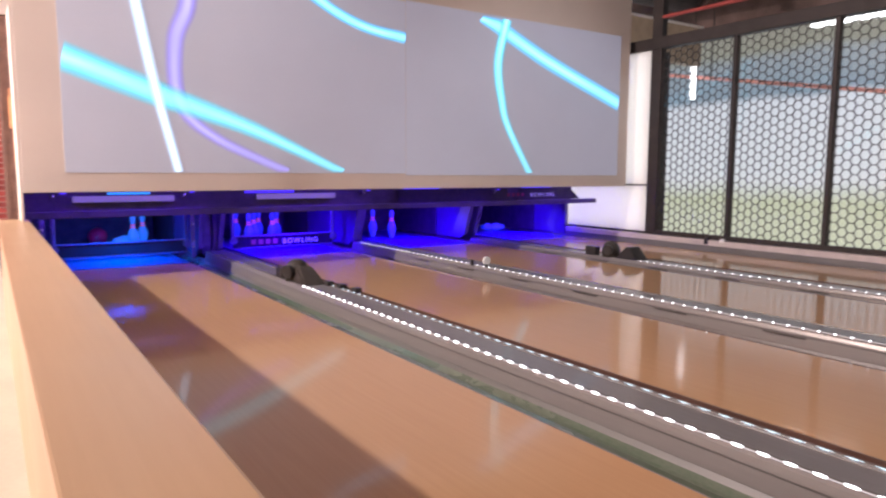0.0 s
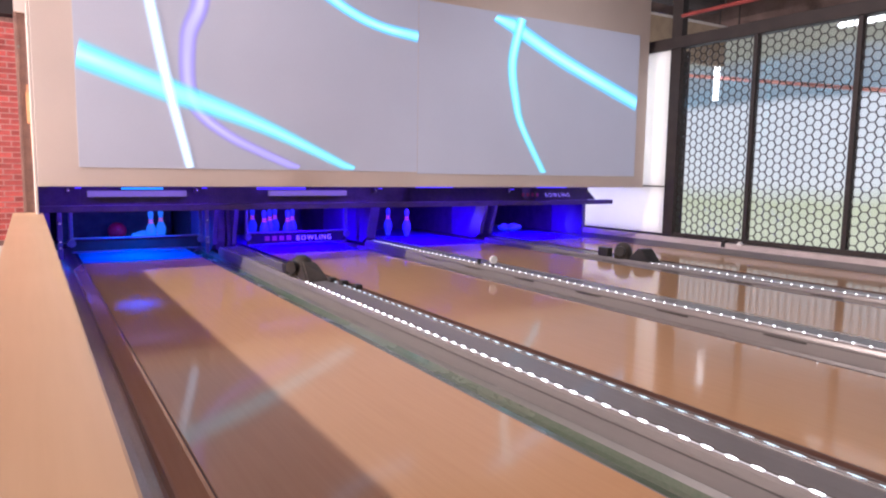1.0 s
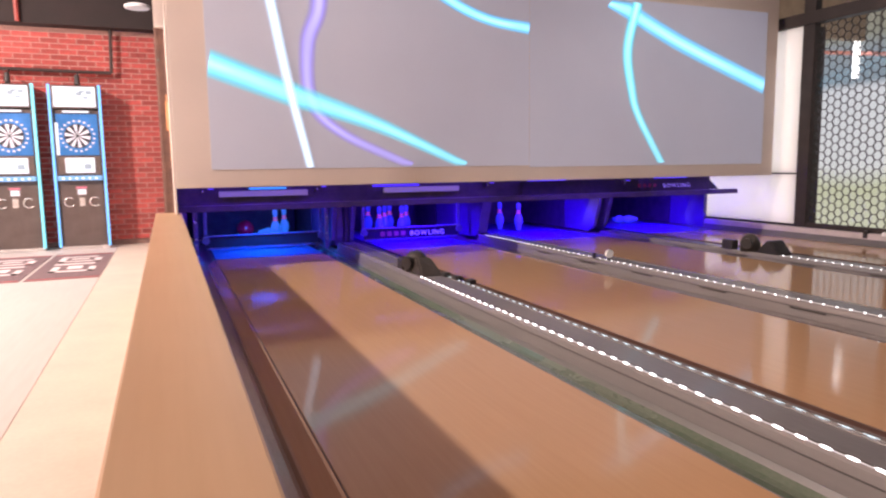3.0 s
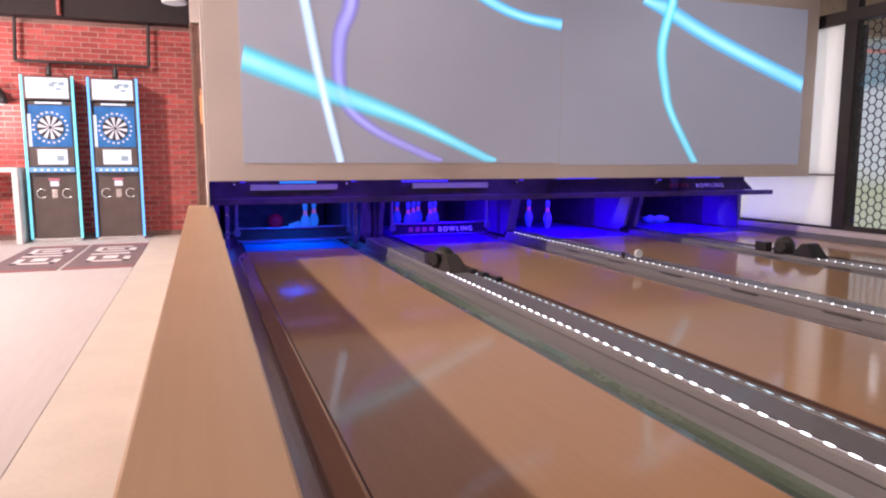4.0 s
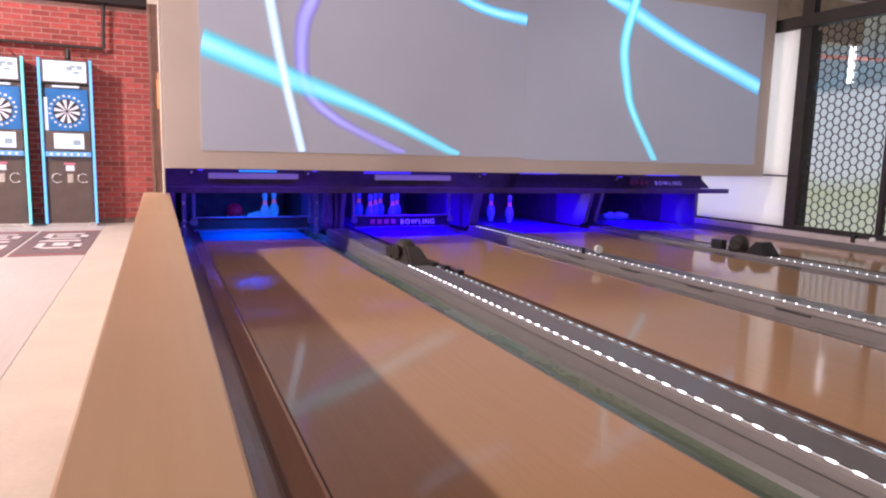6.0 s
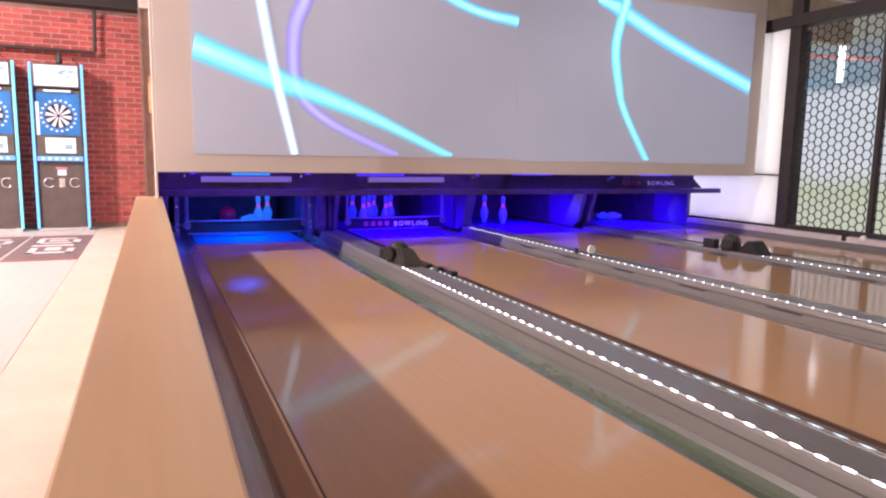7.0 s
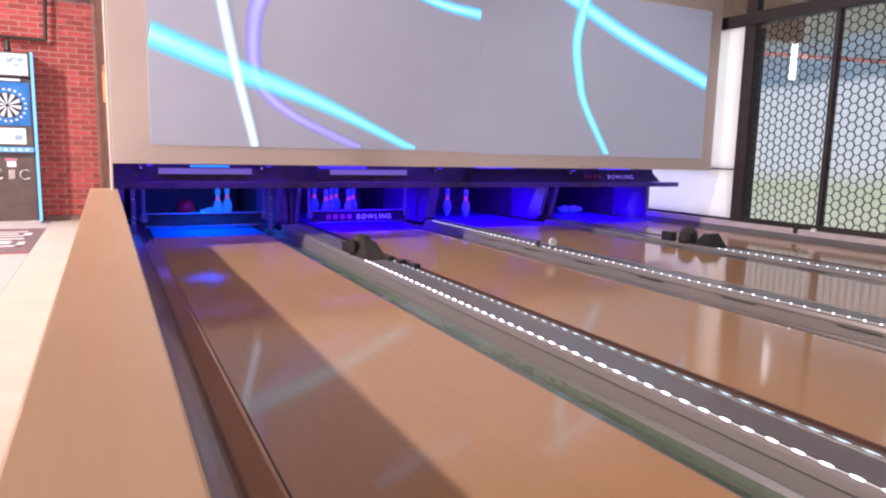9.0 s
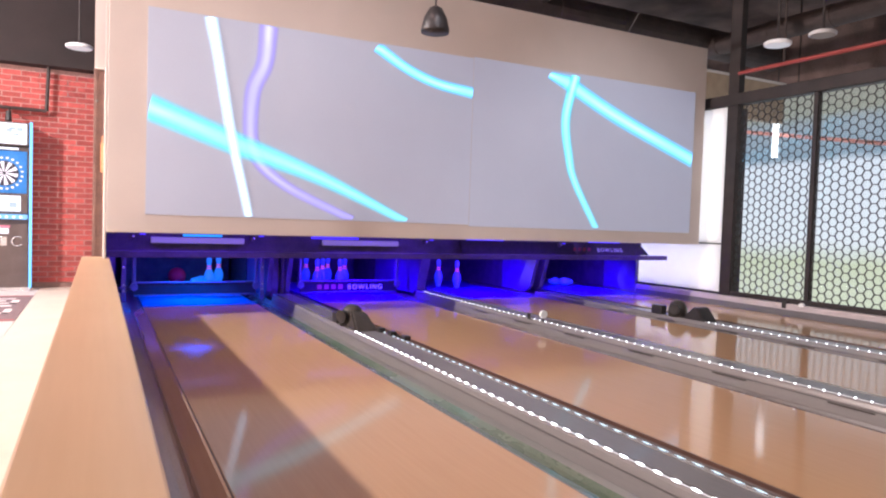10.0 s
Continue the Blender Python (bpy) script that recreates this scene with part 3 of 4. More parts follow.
# small brackets and glowing rods added where blue glints lie on the masking
for x0, z0 in ((-0.66, 0.685), (0.40, 0.685), (2.25, 0.68), (4.05, 0.67)):
    bk = part("bracket", box(B(), x0, 0.06, z0 - 0.025, x0 + 0.035, 0.14, z0 + 0.025, 0.008), M_masking, mask, "small metal bracket")
    part("bolt", rod(B(), (x0 + 0.018, 0.048, z0), (x0 + 0.018, 0.06, z0), 0.009, 12), M_ring0, bk)
    part("blue_glint_rod", rod(B(), (x0 + 0.07, 0.10, z0 + 0.02), (x0 + 0.12, 0.10, z0 + 0.02), 0.006, 10), M_violetdim, mask, "short glowing rod added for a small blue glint")


def lettering(text, size, mat, place, parent, turn=(90, 0, 0), spacing=1.25):
    """Raised capitals, each a part of its own, set out from left to right."""
    at = Matrix.Identity(4) @ pose(*place, *turn)
    x = 0.0
    for ch in text:
        cu = bpy.data.curves.new("letter", "FONT")
        cu.body, cu.size, cu.extrude = ch, size, 0.001
        tmp = new("letter_source", cu)
        me = bpy.data.meshes.new_from_object(tmp.evaluated_get(bpy.context.evaluated_depsgraph_get()))
        bpy.data.objects.remove(tmp)
        me.materials.append(mat)
        ob = new("letter", me)
        ob.matrix_basis = at @ Matrix.Translation((x, 0, 0))
        ob.parent = parent
        x += max(v.co.x for v in me.vertices) + size * 0.12 * spacing


lettering("BOWLING", 0.072, M_letter, (4.63, 0.046, 0.598), mask, (65, 0, 0), 1.7)
for k in range(4):
    part("faded_mark", box(B(), 4.26 + 0.075 * k, 0.055, 0.605, 4.30 + 0.075 * k, 0.06, 0.645), M_lettred, mask, "dim red faded mark")

# ---- pin bays: side panels, pit ----
def kickback(x, w, label, straight=False):
    k = thing("kickback_panel", label, "side panel", (x, 0, 0), "pin bay side panels")
    sec = [(6.62, 0.0), (6.50, 0.07), (6.47, 0.20), (6.40, 0.36), (6.36, 0.50), (6.42, 0.62), (6.6, 0.86), (PIT_Y, 0.86), (PIT_Y, 0.0)]
    if straight:
        sec = [(6.37, 0.0), (6.37, 0.86), (PIT_Y, 0.86), (PIT_Y, 0.0)]
    bm = B()
    a = [bm.verts.new((-w / 2, y, z)) for y, z in sec]
    b = [bm.verts.new((w / 2, y, z)) for y, z in sec]
    for q in range(len(sec)):
        r = (q + 1) % len(sec)
        bm.faces.new((a[q], a[r], b[r], b[q]))
    bm.faces.new(list(reversed(a)))
    bm.faces.new(b)
    bmesh.ops.bevel(bm, geom=list(bm.edges), offset=0.006, segments=1, affect="EDGES")
    part("panel", bm, M_purplelit, k)
    return k


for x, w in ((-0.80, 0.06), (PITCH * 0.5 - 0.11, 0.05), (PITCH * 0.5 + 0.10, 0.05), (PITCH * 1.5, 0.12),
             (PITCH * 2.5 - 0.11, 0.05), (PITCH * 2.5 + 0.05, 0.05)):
    kickback(x, w, "pale side panel with a curved front edge, violet light put into its colour")
for x0, x1 in ((PITCH * 0.5 - 0.08, PITCH * 0.5 + 0.005), (PITCH * 0.5 + 0.03, PITCH * 0.5 + 0.07)):
    bm = B()
    sec = [(6.58, 0.0), (6.52, 0.10), (6.50, 0.24), (6.54, 0.42), (6.64, 0.62), (6.70, 0.62), (6.70, 0.0)]
    a = [bm.verts.new((x0, y, z)) for y, z in sec]
    b = [bm.verts.new((x1, y, z)) for y, z in sec]
    for q in range(len(sec)):
        r = (q + 1) % len(sec)
        bm.faces.new((a[q], a[r], b[r], b[q]))
    bm.faces.new(list(reversed(a)))
    bm.faces.new(b)
    bmesh.ops.bevel(bm, geom=list(bm.edges), offset=0.006, segments=2, affect="EDGES")
    tagged(part("bay_cover", bm, M_purplelit), "curved cover between two pin bays, violet light put into its colour", "cover", "bay covers")
kickback(6.0, 0.06, "pale side panel with a straight front edge, violet light put into its colour", True)
# thin black sheets over the rear part of the side panels
for x, y0 in ((PITCH * 0.5 - 0.137, 7.6), (PITCH * 1.5 - 0.062, 7.9), (PITCH * 2.5 - 0.137, 7.2), (5.968, 7.05)):
    tagged(part("bay_rear_sheet", box(B(), x - 0.008, y0, 0.0, x, PIT_Y, 0.88, 0.002), M_curtain), "thin black sheet over the rear of a pin bay side panel", "liner", "bay liners")
setting("pit_curtain", box(B(), -0.85, PIT_Y, -0.14, 6.02, PIT_Y + 0.05, 1.0), M_curtain, "black curtain closing the back of the pin pits", "curtain")
setting("pit_roof", box(B(), -0.85, 6.3, 0.9, 6.02, PIT_Y, 0.95), M_black, "black machine deck over the pin bays", "machine deck")
setting("pit_floor", box(B(), -0.85, 8.31, -0.14, 6.02, PIT_Y, -0.04), M_black, "black pit floor behind the pin decks", "floor")
for i, x in enumerate(lanes_x):
    tagged(part("pit_cushion", box(B(), x - 0.66, 8.45, -0.041, x + 0.66, 8.50, 0.62, 0.01), M_curtain), "black padded cushion hanging at the back of the pit", "cushion", "pit cushions")

# ---- pins ----
PIN = [(0.026, 0.0), (0.032, 0.01), (0.0363, 0.035), (0.0495, 0.075), (0.0575, 0.105), (0.0606, 0.125), (0.0575, 0.16), (0.0495, 0.185), (0.0394, 0.205),
       (0.0313, 0.225), (0.0248, 0.245), (0.0235, 0.265), (0.0255, 0.29), (0.0315, 0.32), (0.0323, 0.343), (0.028, 0.362), (0.016, 0.377), (0.004, 0.381)]


def pin_meshes(mat):
    body = mesh_of("pin_body", lathe(B(), PIN, 18), mat, True)
    bands = [mesh_of("band", lathe(B(), [(r + 0.0006, z), (r2 + 0.0006, z2)], 18), M_pinred, True) for r, z, r2, z2 in ((0.0290, 0.2305, 0.0255, 0.2430), (0.0240, 0.2580, 0.0243, 0.2720))]
    return body, bands


MESH_A, MESH_B = pin_meshes(M_pinlitblue), pin_meshes(M_pinlitviolet)


def pin(m, meshes, label):
    p = thing("bowling_pin", label, "bowling pin", group="bowling pins")
    p.matrix_basis = m
    b = new("body", meshes[0])
    b.parent = p
    for bm_ in meshes[1]:
        o = new("neck_band", bm_)
        o.parent = p
        o["label"] = "red neck band"
    return p


SPOT = {1: (0, 0), 2: (-0.1524, 0.264), 3: (0.1524, 0.264), 4: (-0.305, 0.528), 5: (0, 0.528), 6: (0.305, 0.528),
        7: (-0.457, 0.792), 8: (-0.1524, 0.792), 9: (0.1524, 0.792), 10: (0.457, 0.792)}
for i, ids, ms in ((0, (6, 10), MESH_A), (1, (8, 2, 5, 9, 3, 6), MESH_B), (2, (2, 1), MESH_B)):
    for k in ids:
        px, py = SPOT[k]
        pin(Matrix.Translation((lanes_x[i] + px, PIN_Y + py, 0)), ms, "standing white bowling pin with red neck bands, blue light put into its colour")
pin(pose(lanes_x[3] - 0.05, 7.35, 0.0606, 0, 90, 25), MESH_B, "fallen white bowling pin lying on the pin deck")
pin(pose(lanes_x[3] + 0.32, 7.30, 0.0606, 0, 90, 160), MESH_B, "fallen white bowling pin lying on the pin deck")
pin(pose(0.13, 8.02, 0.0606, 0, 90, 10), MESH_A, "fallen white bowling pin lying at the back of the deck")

# ---- sweep bars ----
def sweep_bar(x, y, half, sign):
    s = thing("sweep_bar", "black lowered sweep bar with side arms across the pin deck", "sweep bar", (x, y, 0), "sweep bars")
    part("bar", box(B(), -half, 0, 0.045, half, 0.03, 0.165, 0.008), M_sweep, s)
    part("top_edge", box(B(), -half, -0.012, 0.165, half, 0.036, 0.180, 0.004), M_arm, s, "metal top edge")
    part("lower_edge", box(B(), -half, -0.012, 0.030, half, 0.034, 0.045, 0.004), M_arm, s, "metal lower edge")
    for q in (-1, 1):
        part("arm", box(B(), q * half - 0.018, 0.0, 0.10, q * half + 0.018, 0.05, 0.60, 0.008), M_arm, s, "upright metal arm")
        part("knuckle", rod(B(), (q * half, -0.03, 0.13), (q * half, 0.03, 0.13), 0.04, 16), M_arm, s, "round pivot")
    if sign:
        lettering("BOWLING", 0.078, M_letter, (-0.03, -0.004, 0.072), s, (90, 0, 0), 1.6)
        for k in range(4):
            part("faded_mark", box(B(), -0.40 + 0.085 * k, -0.004, 0.075, -0.345 + 0.085 * k, -0.001, 0.130), M_lettred, s, "dim red faded mark")
    return s


sweep_bar(0.03, 6.62, 0.62, False)
sweep_bar(PITCH, 6.62, 0.60, True)

bf = thing("pin_machine", "dark steel pin machine with bright bolts round the first pin bay", "pin machine", (0, 6.5, 0))
for q in (-1, 1):
    po = part("side_post", box(B(), q * 0.69 - 0.022, 0.0, -0.015, q * 0.69 + 0.022, 0.05, 0.86, 0.006), M_arm, bf)
    for z in (0.10, 0.16, 0.34, 0.52):
        part("bolt", rod(B(), (q * 0.69, -0.014, z), (q * 0.69, 0.002, z), 0.012, 10), M_ring0, po, "bright bolt head")
part("cross_bar", box(B(), -0.668, 0.01, 0.505, 0.668, 0.04, 0.54, 0.005), M_arm, bf)

# pinsetter parts that hang low in the second bay
ps = thing("pinsetter", "lowered pin setting frame with blue lit cups", "pinsetter", (PITCH, 7.5, 0))
part("frame_rail", box(B(), -0.55, -0.02, 0.62, 0.25, 0.03, 0.68, 0.008), M_arm, ps)
for k in (-0.5, 0.2):
    part("hanger", rod(B(), (k, 0, 0.67), (k, 0, 0.905), 0.012), M_arm, ps)
for k in range(5):
    part("cup", rod(B(), (-0.48 + 0.15 * k, 0.0, 0.47), (-0.48 + 0.15 * k, 0.0, 0.62), 0.05, 14, 0.035), M_arm, ps, "metal pin cup")

ball = part("bowling_ball", lathe(B(), [(0.108 * math.sin(math.pi * max(0.02, k / 20)), -0.108 * math.cos(math.pi * k / 20)) for k in range(20)] + [(0.004, 0.108)], 28), M_ball, smooth=True)
ball.matrix_basis = Matrix.Translation((-0.02, 8.18, 0.108))
tagged(ball, "glossy red bowling ball resting at the back of the pin deck", "bowling ball")

# ---- hoods and sensors on the dividers ----
def hood(x, y, label, drop=0.0, split=False):
    h = thing("return_hood", label, "hood", (x, y, CAP_Z - drop), "divider hoods")
    part("barrel", lathe(B(), [(0.092, 0.0), (0.096, 0.04), (0.090, 0.09), (0.070, 0.135), (0.040, 0.160), (0.012, 0.168)], 22, Matrix.Translation((-0.02, 0.11, -0.004))), M_hood, h, "rounded dark dome", smooth=True)
    part("disc", rod(B(), (-0.125, 0.06, 0.075), (-0.095, 0.075, 0.078), 0.05, 20), M_black, h, "black round end plate")
    if split:
        bm = B()
        rows = [[bm.verts.new((q, yy, zz)) for yy, zz in ((-0.30, -0.004), (-0.02, -0.004), (-0.06, 0.04), (-0.15, 0.125), (-0.19, 0.12))] for q in (-0.09, 0.08)]
        for q in range(5):
            bm.faces.new((rows[0][q], rows[0][(q + 1) % 5], rows[1][(q + 1) % 5], rows[1][q]))
        bm.faces.new(list(reversed(rows[0])))
        bm.faces.new(rows[1])
        bmesh.ops.bevel(bm, geom=list(bm.edges), offset=0.008, segments=2, affect="EDGES")
        part("flap", bm, M_black, h, "black tilted flap")
        part("box", box(B(), -0.10, 0.26, -0.004, -0.02, 0.40, 0.09, 0.01), M_black, h, "small black box")
        return h
    bm = B()
    a = [bm.verts.new(p) for p in ((-0.085, -0.19, -0.004), (-0.085, 0.10, -0.004), (-0.07, 0.10, 0.12), (-0.05, 0.03, 0.13))]
    b = [bm.verts.new(p) for p in ((0.09, -0.20, -0.004), (0.09, 0.10, -0.004), (0.08, 0.10, 0.10), (0.07, 0.03, 0.11))]
    for q in range(4):
        bm.faces.new((a[q], a[(q + 1) % 4], b[(q + 1) % 4], b[q]))
    bm.faces.new(list(reversed(a)))
    bm.faces.new(b)
    bmesh.ops.bevel(bm, geom=list(bm.edges), offset=0.012, segments=2, affect="EDGES")
    part("wedge", bm, M_hood, h, "sloping wedge cover")
    part("box", box(B(), -0.10, 0.24, -0.004, -0.02, 0.36, 0.08, 0.01), M_black, h, "small black box")
    return h


hood(PITCH * 0.5, 3.90, "dark brown ball return hood on the grey divider")
hood(PITCH * 2.5 - 0.02, 3.88, "dark brown ball return hood with a black tilted flap", 0.042, True)
for k, (dx, dy) in enumerate(((0.08, 3.45), (0.10, 3.25), (0.06, 3.62))):
    tagged(part("cable_clip", box(B(), PITCH * 0.5 + dx, dy, CAP_Z - 0.004, PITCH * 0.5 + dx + 0.05, dy + 0.07, CAP_Z + 0.03, 0.008), M_black),
           "small black clip on the divider cap", "clip", "divider clips")
sn = thing("lane_sensor", "white round sensor cap on a short stem on the divider", "sensor", (2.52, 3.78, CAP_Z))
part("stem", rod(B(), (0, 0, -0.002), (0, 0, 0.04), 0.008), M_black, sn)
part("cap", rod(B(), (0, -0.012, 0.06), (0, 0.012, 0.06), 0.035, 20), M_knob, sn, "white round cap")
part("clip", box(B(), -0.04, 0.16, -0.002, -0.02, 0.19, 0.05, 0.004), M_black, sn, "black clip")
sn2 = thing("lane_sensor", "white round sensor cap on the pale window sill", "sensor", (HEX_X - 0.06, 3.9, 0.11))
part("cap", rod(B(), (-0.03, -0.1, 0.0), (0.0, -0.1, 0.0), 0.03, 18), M_knob, sn2, "white round cap")
part("clip", box(B(), -0.04, 0.08, -0.05, 0.0, 0.13, 0.03, 0.004), M_black, sn2, "black clip")

# ---- glazed partition with black hexagon mesh ----
POSTS = [4.92, 3.797, 2.679, 1.56, 0.44, -0.68, -1.8]
part_w = thing("window_1", "glazed partition behind a black hexagon mesh in a dark steel frame", "window", (HEX_X, 0, 0), kind="structure")
part("bottom_rail", box(B(), -0.02, -2.4, 0.111, 0.06, 4.965, 0.165, 0.004), M_steel, part_w)
part("top_rail", box(B(), -0.05, -2.4, 2.46, 0.10, 6.2, 2.60, 0.006), M_steel, part_w)
part("corner_post", box(B(), -0.03, 4.68 + 0.13, 0.111, 0.07, 4.965, 4.25, 0.004), M_steel, part_w)
for y in POSTS[1:]:
    part("post", box(B(), -0.025, y - 0.026, 0.165, 0.055, y + 0.026, 2.46, 0.003), M_steel, part_w)

M_pane = bpy.data.materials.new("frosted_pane")
M_pane.use_nodes = True
nt = M_pane.node_tree
pb = nt.nodes["Principled BSDF"]
pb.inputs["Base Color"].default_value = (0.9, 0.93, 0.9, 1)
pb.inputs["Roughness"].default_value = 0.04
pb.inputs["Transmission Weight"].default_value = 1.0
pb.inputs["IOR"].default_value = 1.45
HEX = 0.097


def hex_panel(y0, y1, z0, z1, bar=0.0046):
    bm = B()
    s = HEX / math.sqrt(3)
    seen = set()
    cols = int((y1 - y0) / (1.5 * s)) + 2
    rows = int((z1 - z0) / HEX) + 2
    verts, faces = [], []
    for c in range(cols):
        for r in range(rows):
            cy, cz = y0 + 1.5 * s * c, z0 + HEX * (r + 0.5 * (c % 2))
            for k in range(6):
                a0, a1 = radians(60 * k), radians(60 * (k + 1))
                p = (cy + s * math.cos(a0), cz + s * math.sin(a0))
                q = (cy + s * math.cos(a1), cz + s * math.sin(a1))
                key = (round((p[0] + q[0]) * 500), round((p[1] + q[1]) * 500))
                if key in seen:
                    continue
                seen.add(key)
                my, mz = (p[0] + q[0]) / 2, (p[1] + q[1]) / 2
                if not (y0 < my < y1 and z0 < mz < z1):
                    continue
                cl = lambda t: (min(max(t[0], y0), y1), min(max(t[1], z0), z1))
                p, q = cl(p), cl(q)
                d = Vector((q[0] - p[0], q[1] - p[1]))
                if d.length < 1e-4:
                    continue
                d.normalize()
                n = Vector((-d.y, d.x)) * bar
                base = len(verts)
                for x in (-0.006, 0.006):
                    for sg, e in ((1, p), (-1, p), (-1, q), (1, q)):
                        verts.append((x, e[0] + sg * n.x, e[1] + sg * n.y))
                for f in ((0, 1, 2, 3), (7, 6, 5, 4), (0, 4, 5, 1), (3, 2, 6, 7)):
                    faces.append(tuple(base + t for t in f))
    bm.free()
    me = bpy.data.meshes.new("hexagon_mesh")
    me.from_pydata(verts, [], faces)
    me.materials.append(M_steel)
    ob = new("hexagon_mesh", me)
    ob.parent = part_w
    return tagged(ob, "black hexagon mesh", kind="stuff")


for a, b in zip(POSTS, POSTS[1:]):
    y1 = a - (0.11 if a == POSTS[0] else 0.027)
    y0 = b + 0.027
    hex_panel(y0, y1, 0.166, 2.459)
    pane = part("pane", box(B(), 0.03, y0, 0.166, 0.036, y1, 2.459), M_pane, part_w, "clear glass pane")
    pane.visible_shadow = False

# soft bright view beyond the glass
M_out = bpy.data.materials.new("bright_blurred_view")
M_out.use_nodes = True
nt = M_out.node_tree
pb = nt.nodes["Principled BSDF"]
tc = nt.nodes.new("ShaderNodeTexCoord")
sep = nt.nodes.new("ShaderNodeSeparateXYZ")
nz = nt.nodes.new("ShaderNodeTexNoise")
nz.inputs["Scale"].default_value, nz.inputs["Detail"].default_value = 1.4, 4
ad = nt.nodes.new("ShaderNodeMath")
ad.operation = "MULTIPLY_ADD"
ad.inputs[1].default_value = 0.26
rp = nt.nodes.new("ShaderNodeValToRGB")
mr = nt.nodes.new("ShaderNodeMapRange")
mr.inputs["From Min"].default_value, mr.inputs["From Max"].default_value = 0.0, 3.6
nt.links.new(tc.outputs["Object"], sep.inputs[0])
nt.links.new(tc.outputs["Object"], nz.inputs["Vector"])
nt.links.new(nz.outputs["Fac"], ad.inputs[0])
nt.links.new(sep.outputs[2], ad.inputs[2])
nt.links.new(ad.outputs[0], mr.inputs[0])
nt.links.new(mr.outputs[0], rp.inputs[0])
es = rp.color_ramp.elements
es[0].position, es[0].color = 0.05, (0.60, 0.60, 0.42, 1)
es[1].position, es[1].color = 1.0, (0.24, 0.22, 0.18, 1)
for pos, col in ((0.16, (0.55, 0.56, 0.36, 1)), (0.255, (0.68, 0.68, 0.67, 1)), (0.60, (0.64, 0.65, 0.67, 1)), (0.635, (0.20, 0.27, 0.32, 1)), (0.78, (0.25, 0.29, 0.31, 1)),
                 (0.83, (0.25, 0.25, 0.19, 1))):
    e = es.new(pos)
    e.color = col
nt.links.new(rp.outputs[0], pb.inputs["Emission Color"])
pb.inputs["Emission Strength"].default_value = 1.2
pb.inputs["Base Color"].default_value = (0.05, 0.05, 0.05, 1)
setting("backdrop", box(B(), 9.3, -6, -1.2, 9.35, 12.5, 3.7), M_out, "bright blurred greenery and sky outside the glass", "backdrop")
ol = thing("linear_lamp", "slim bright linear lamp seen beyond the glass", "lamp", (8.6, 6.2, 2.1))
part("bar", box(B(), -0.02, -0.035, 0.0, 0.02, 0.035, 0.66, 0.01), M_led, ol)
part("stem", rod(B(), (0, 0, 0.65), (0, 0, CEIL_Z - 2.09), 0.008), M_steel, ol)
ol2 = thing("linear_lamp", "slim bright linear lamp hanging level beyond the glass", "lamp", (8.6, 3.8, 2.92))
part("bar", box(B(), -0.03, -0.55, 0.0, 0.03, 0.5, 0.06, 0.01), M_led, ol2)
part("stem", rod(B(), (0, 0, 0.05), (0, 0, CEIL_Z - 2.91), 0.008), M_steel, ol2)
orp = thing("outer_pipe", "red pipe running beyond the glass", "pipe", (8.8, 0, 0))
part("pipe", rod(B(), (0, 9.0, 2.95), (0, 3.2, 1.95), 0.03), M_pinkpipe, orp)
part("hanger", rod(B(), (0, 6.0, 2.43), (0, 6.0, CEIL_Z + 0.01), 0.01), M_steel, orp)
setting("wall_outer", box(B(), 9.2, -6, 3.3, 9.28, 12.5, 4.29), M_ceil, "dark far wall above the glazed partition", "wall")

# ---- brick wall and the darts corner ----
bwall = thing("wall_brick", "red brick wall with pale mortar joints behind the darts machines", "wall", (0, BRICK_Y, 0), kind="structure")
part("mortar", box(B(), -7.5, 0.008, FLOOR_Z, -0.2, 0.2, 2.86), M_mortar, bwall, "pale recessed mortar")
setting("wall_soffit", box(B(), -7.5, BRICK_Y - 0.25, 2.862, -0.2, BRICK_Y + 0.2, CEIL_Z), M_soffitdark, "dark brown soffit above the brick wall", "wall")
setting("baseboard", box(B(), -7.5, BRICK_Y - 0.03, FLOOR_Z, -0.2, BRICK_Y - 0.002, FLOOR_Z + 0.07), M_column, "dark red-brown skirting under the bricks", "baseboard")
brick_me = mesh_of("brick", box(B(), -0.104, -0.006, -0.0295, 0.104, 0.012, 0.0295, 0.003), M_brick)
rest = []
count = 0
rng = random.Random(4)
for r in range(40):
    z = FLOOR_Z + 0.11 + r * 0.075
    if z > 2.82:
        break
    for c in range(33):
        x = -7.4 + c * 0.225 + (0.1125 if r % 2 else 0)
        if x > -0.32:
            continue
        if -1.75 < x < -0.85 and count < 200 or (-3.6 < x <= -1.75 and z > 2.05 and count < 300):
            ob = new("brick", brick_me)
            ob.parent = bwall
            ob.matrix_basis = Matrix.Translation((x, rng.uniform(-0.002, 0.001), z))
            count += 1
        else:
            rest.append((x, z))
vs, fs = [], []
for x, z in rest:
    b0 = len(vs)
    dy = rng.uniform(-0.002, 0.001)
    for yy in (-0.006 + dy, 0.012):
        for xx, zz in ((-0.104, -0.0295), (0.104, -0.0295), (0.104, 0.0295), (-0.104, 0.0295)):
            vs.append((x + xx, yy, z + zz))
    for f in ((0, 1, 2, 3), (0, 4, 5, 1), (1, 5, 6, 2), (2, 6, 7, 3), (3, 7, 4, 0)):
        fs.append(tuple(b0 + t for t in f))
M_brick2 = M_brick.copy()
M_brick2.name = "red_brick_rest"
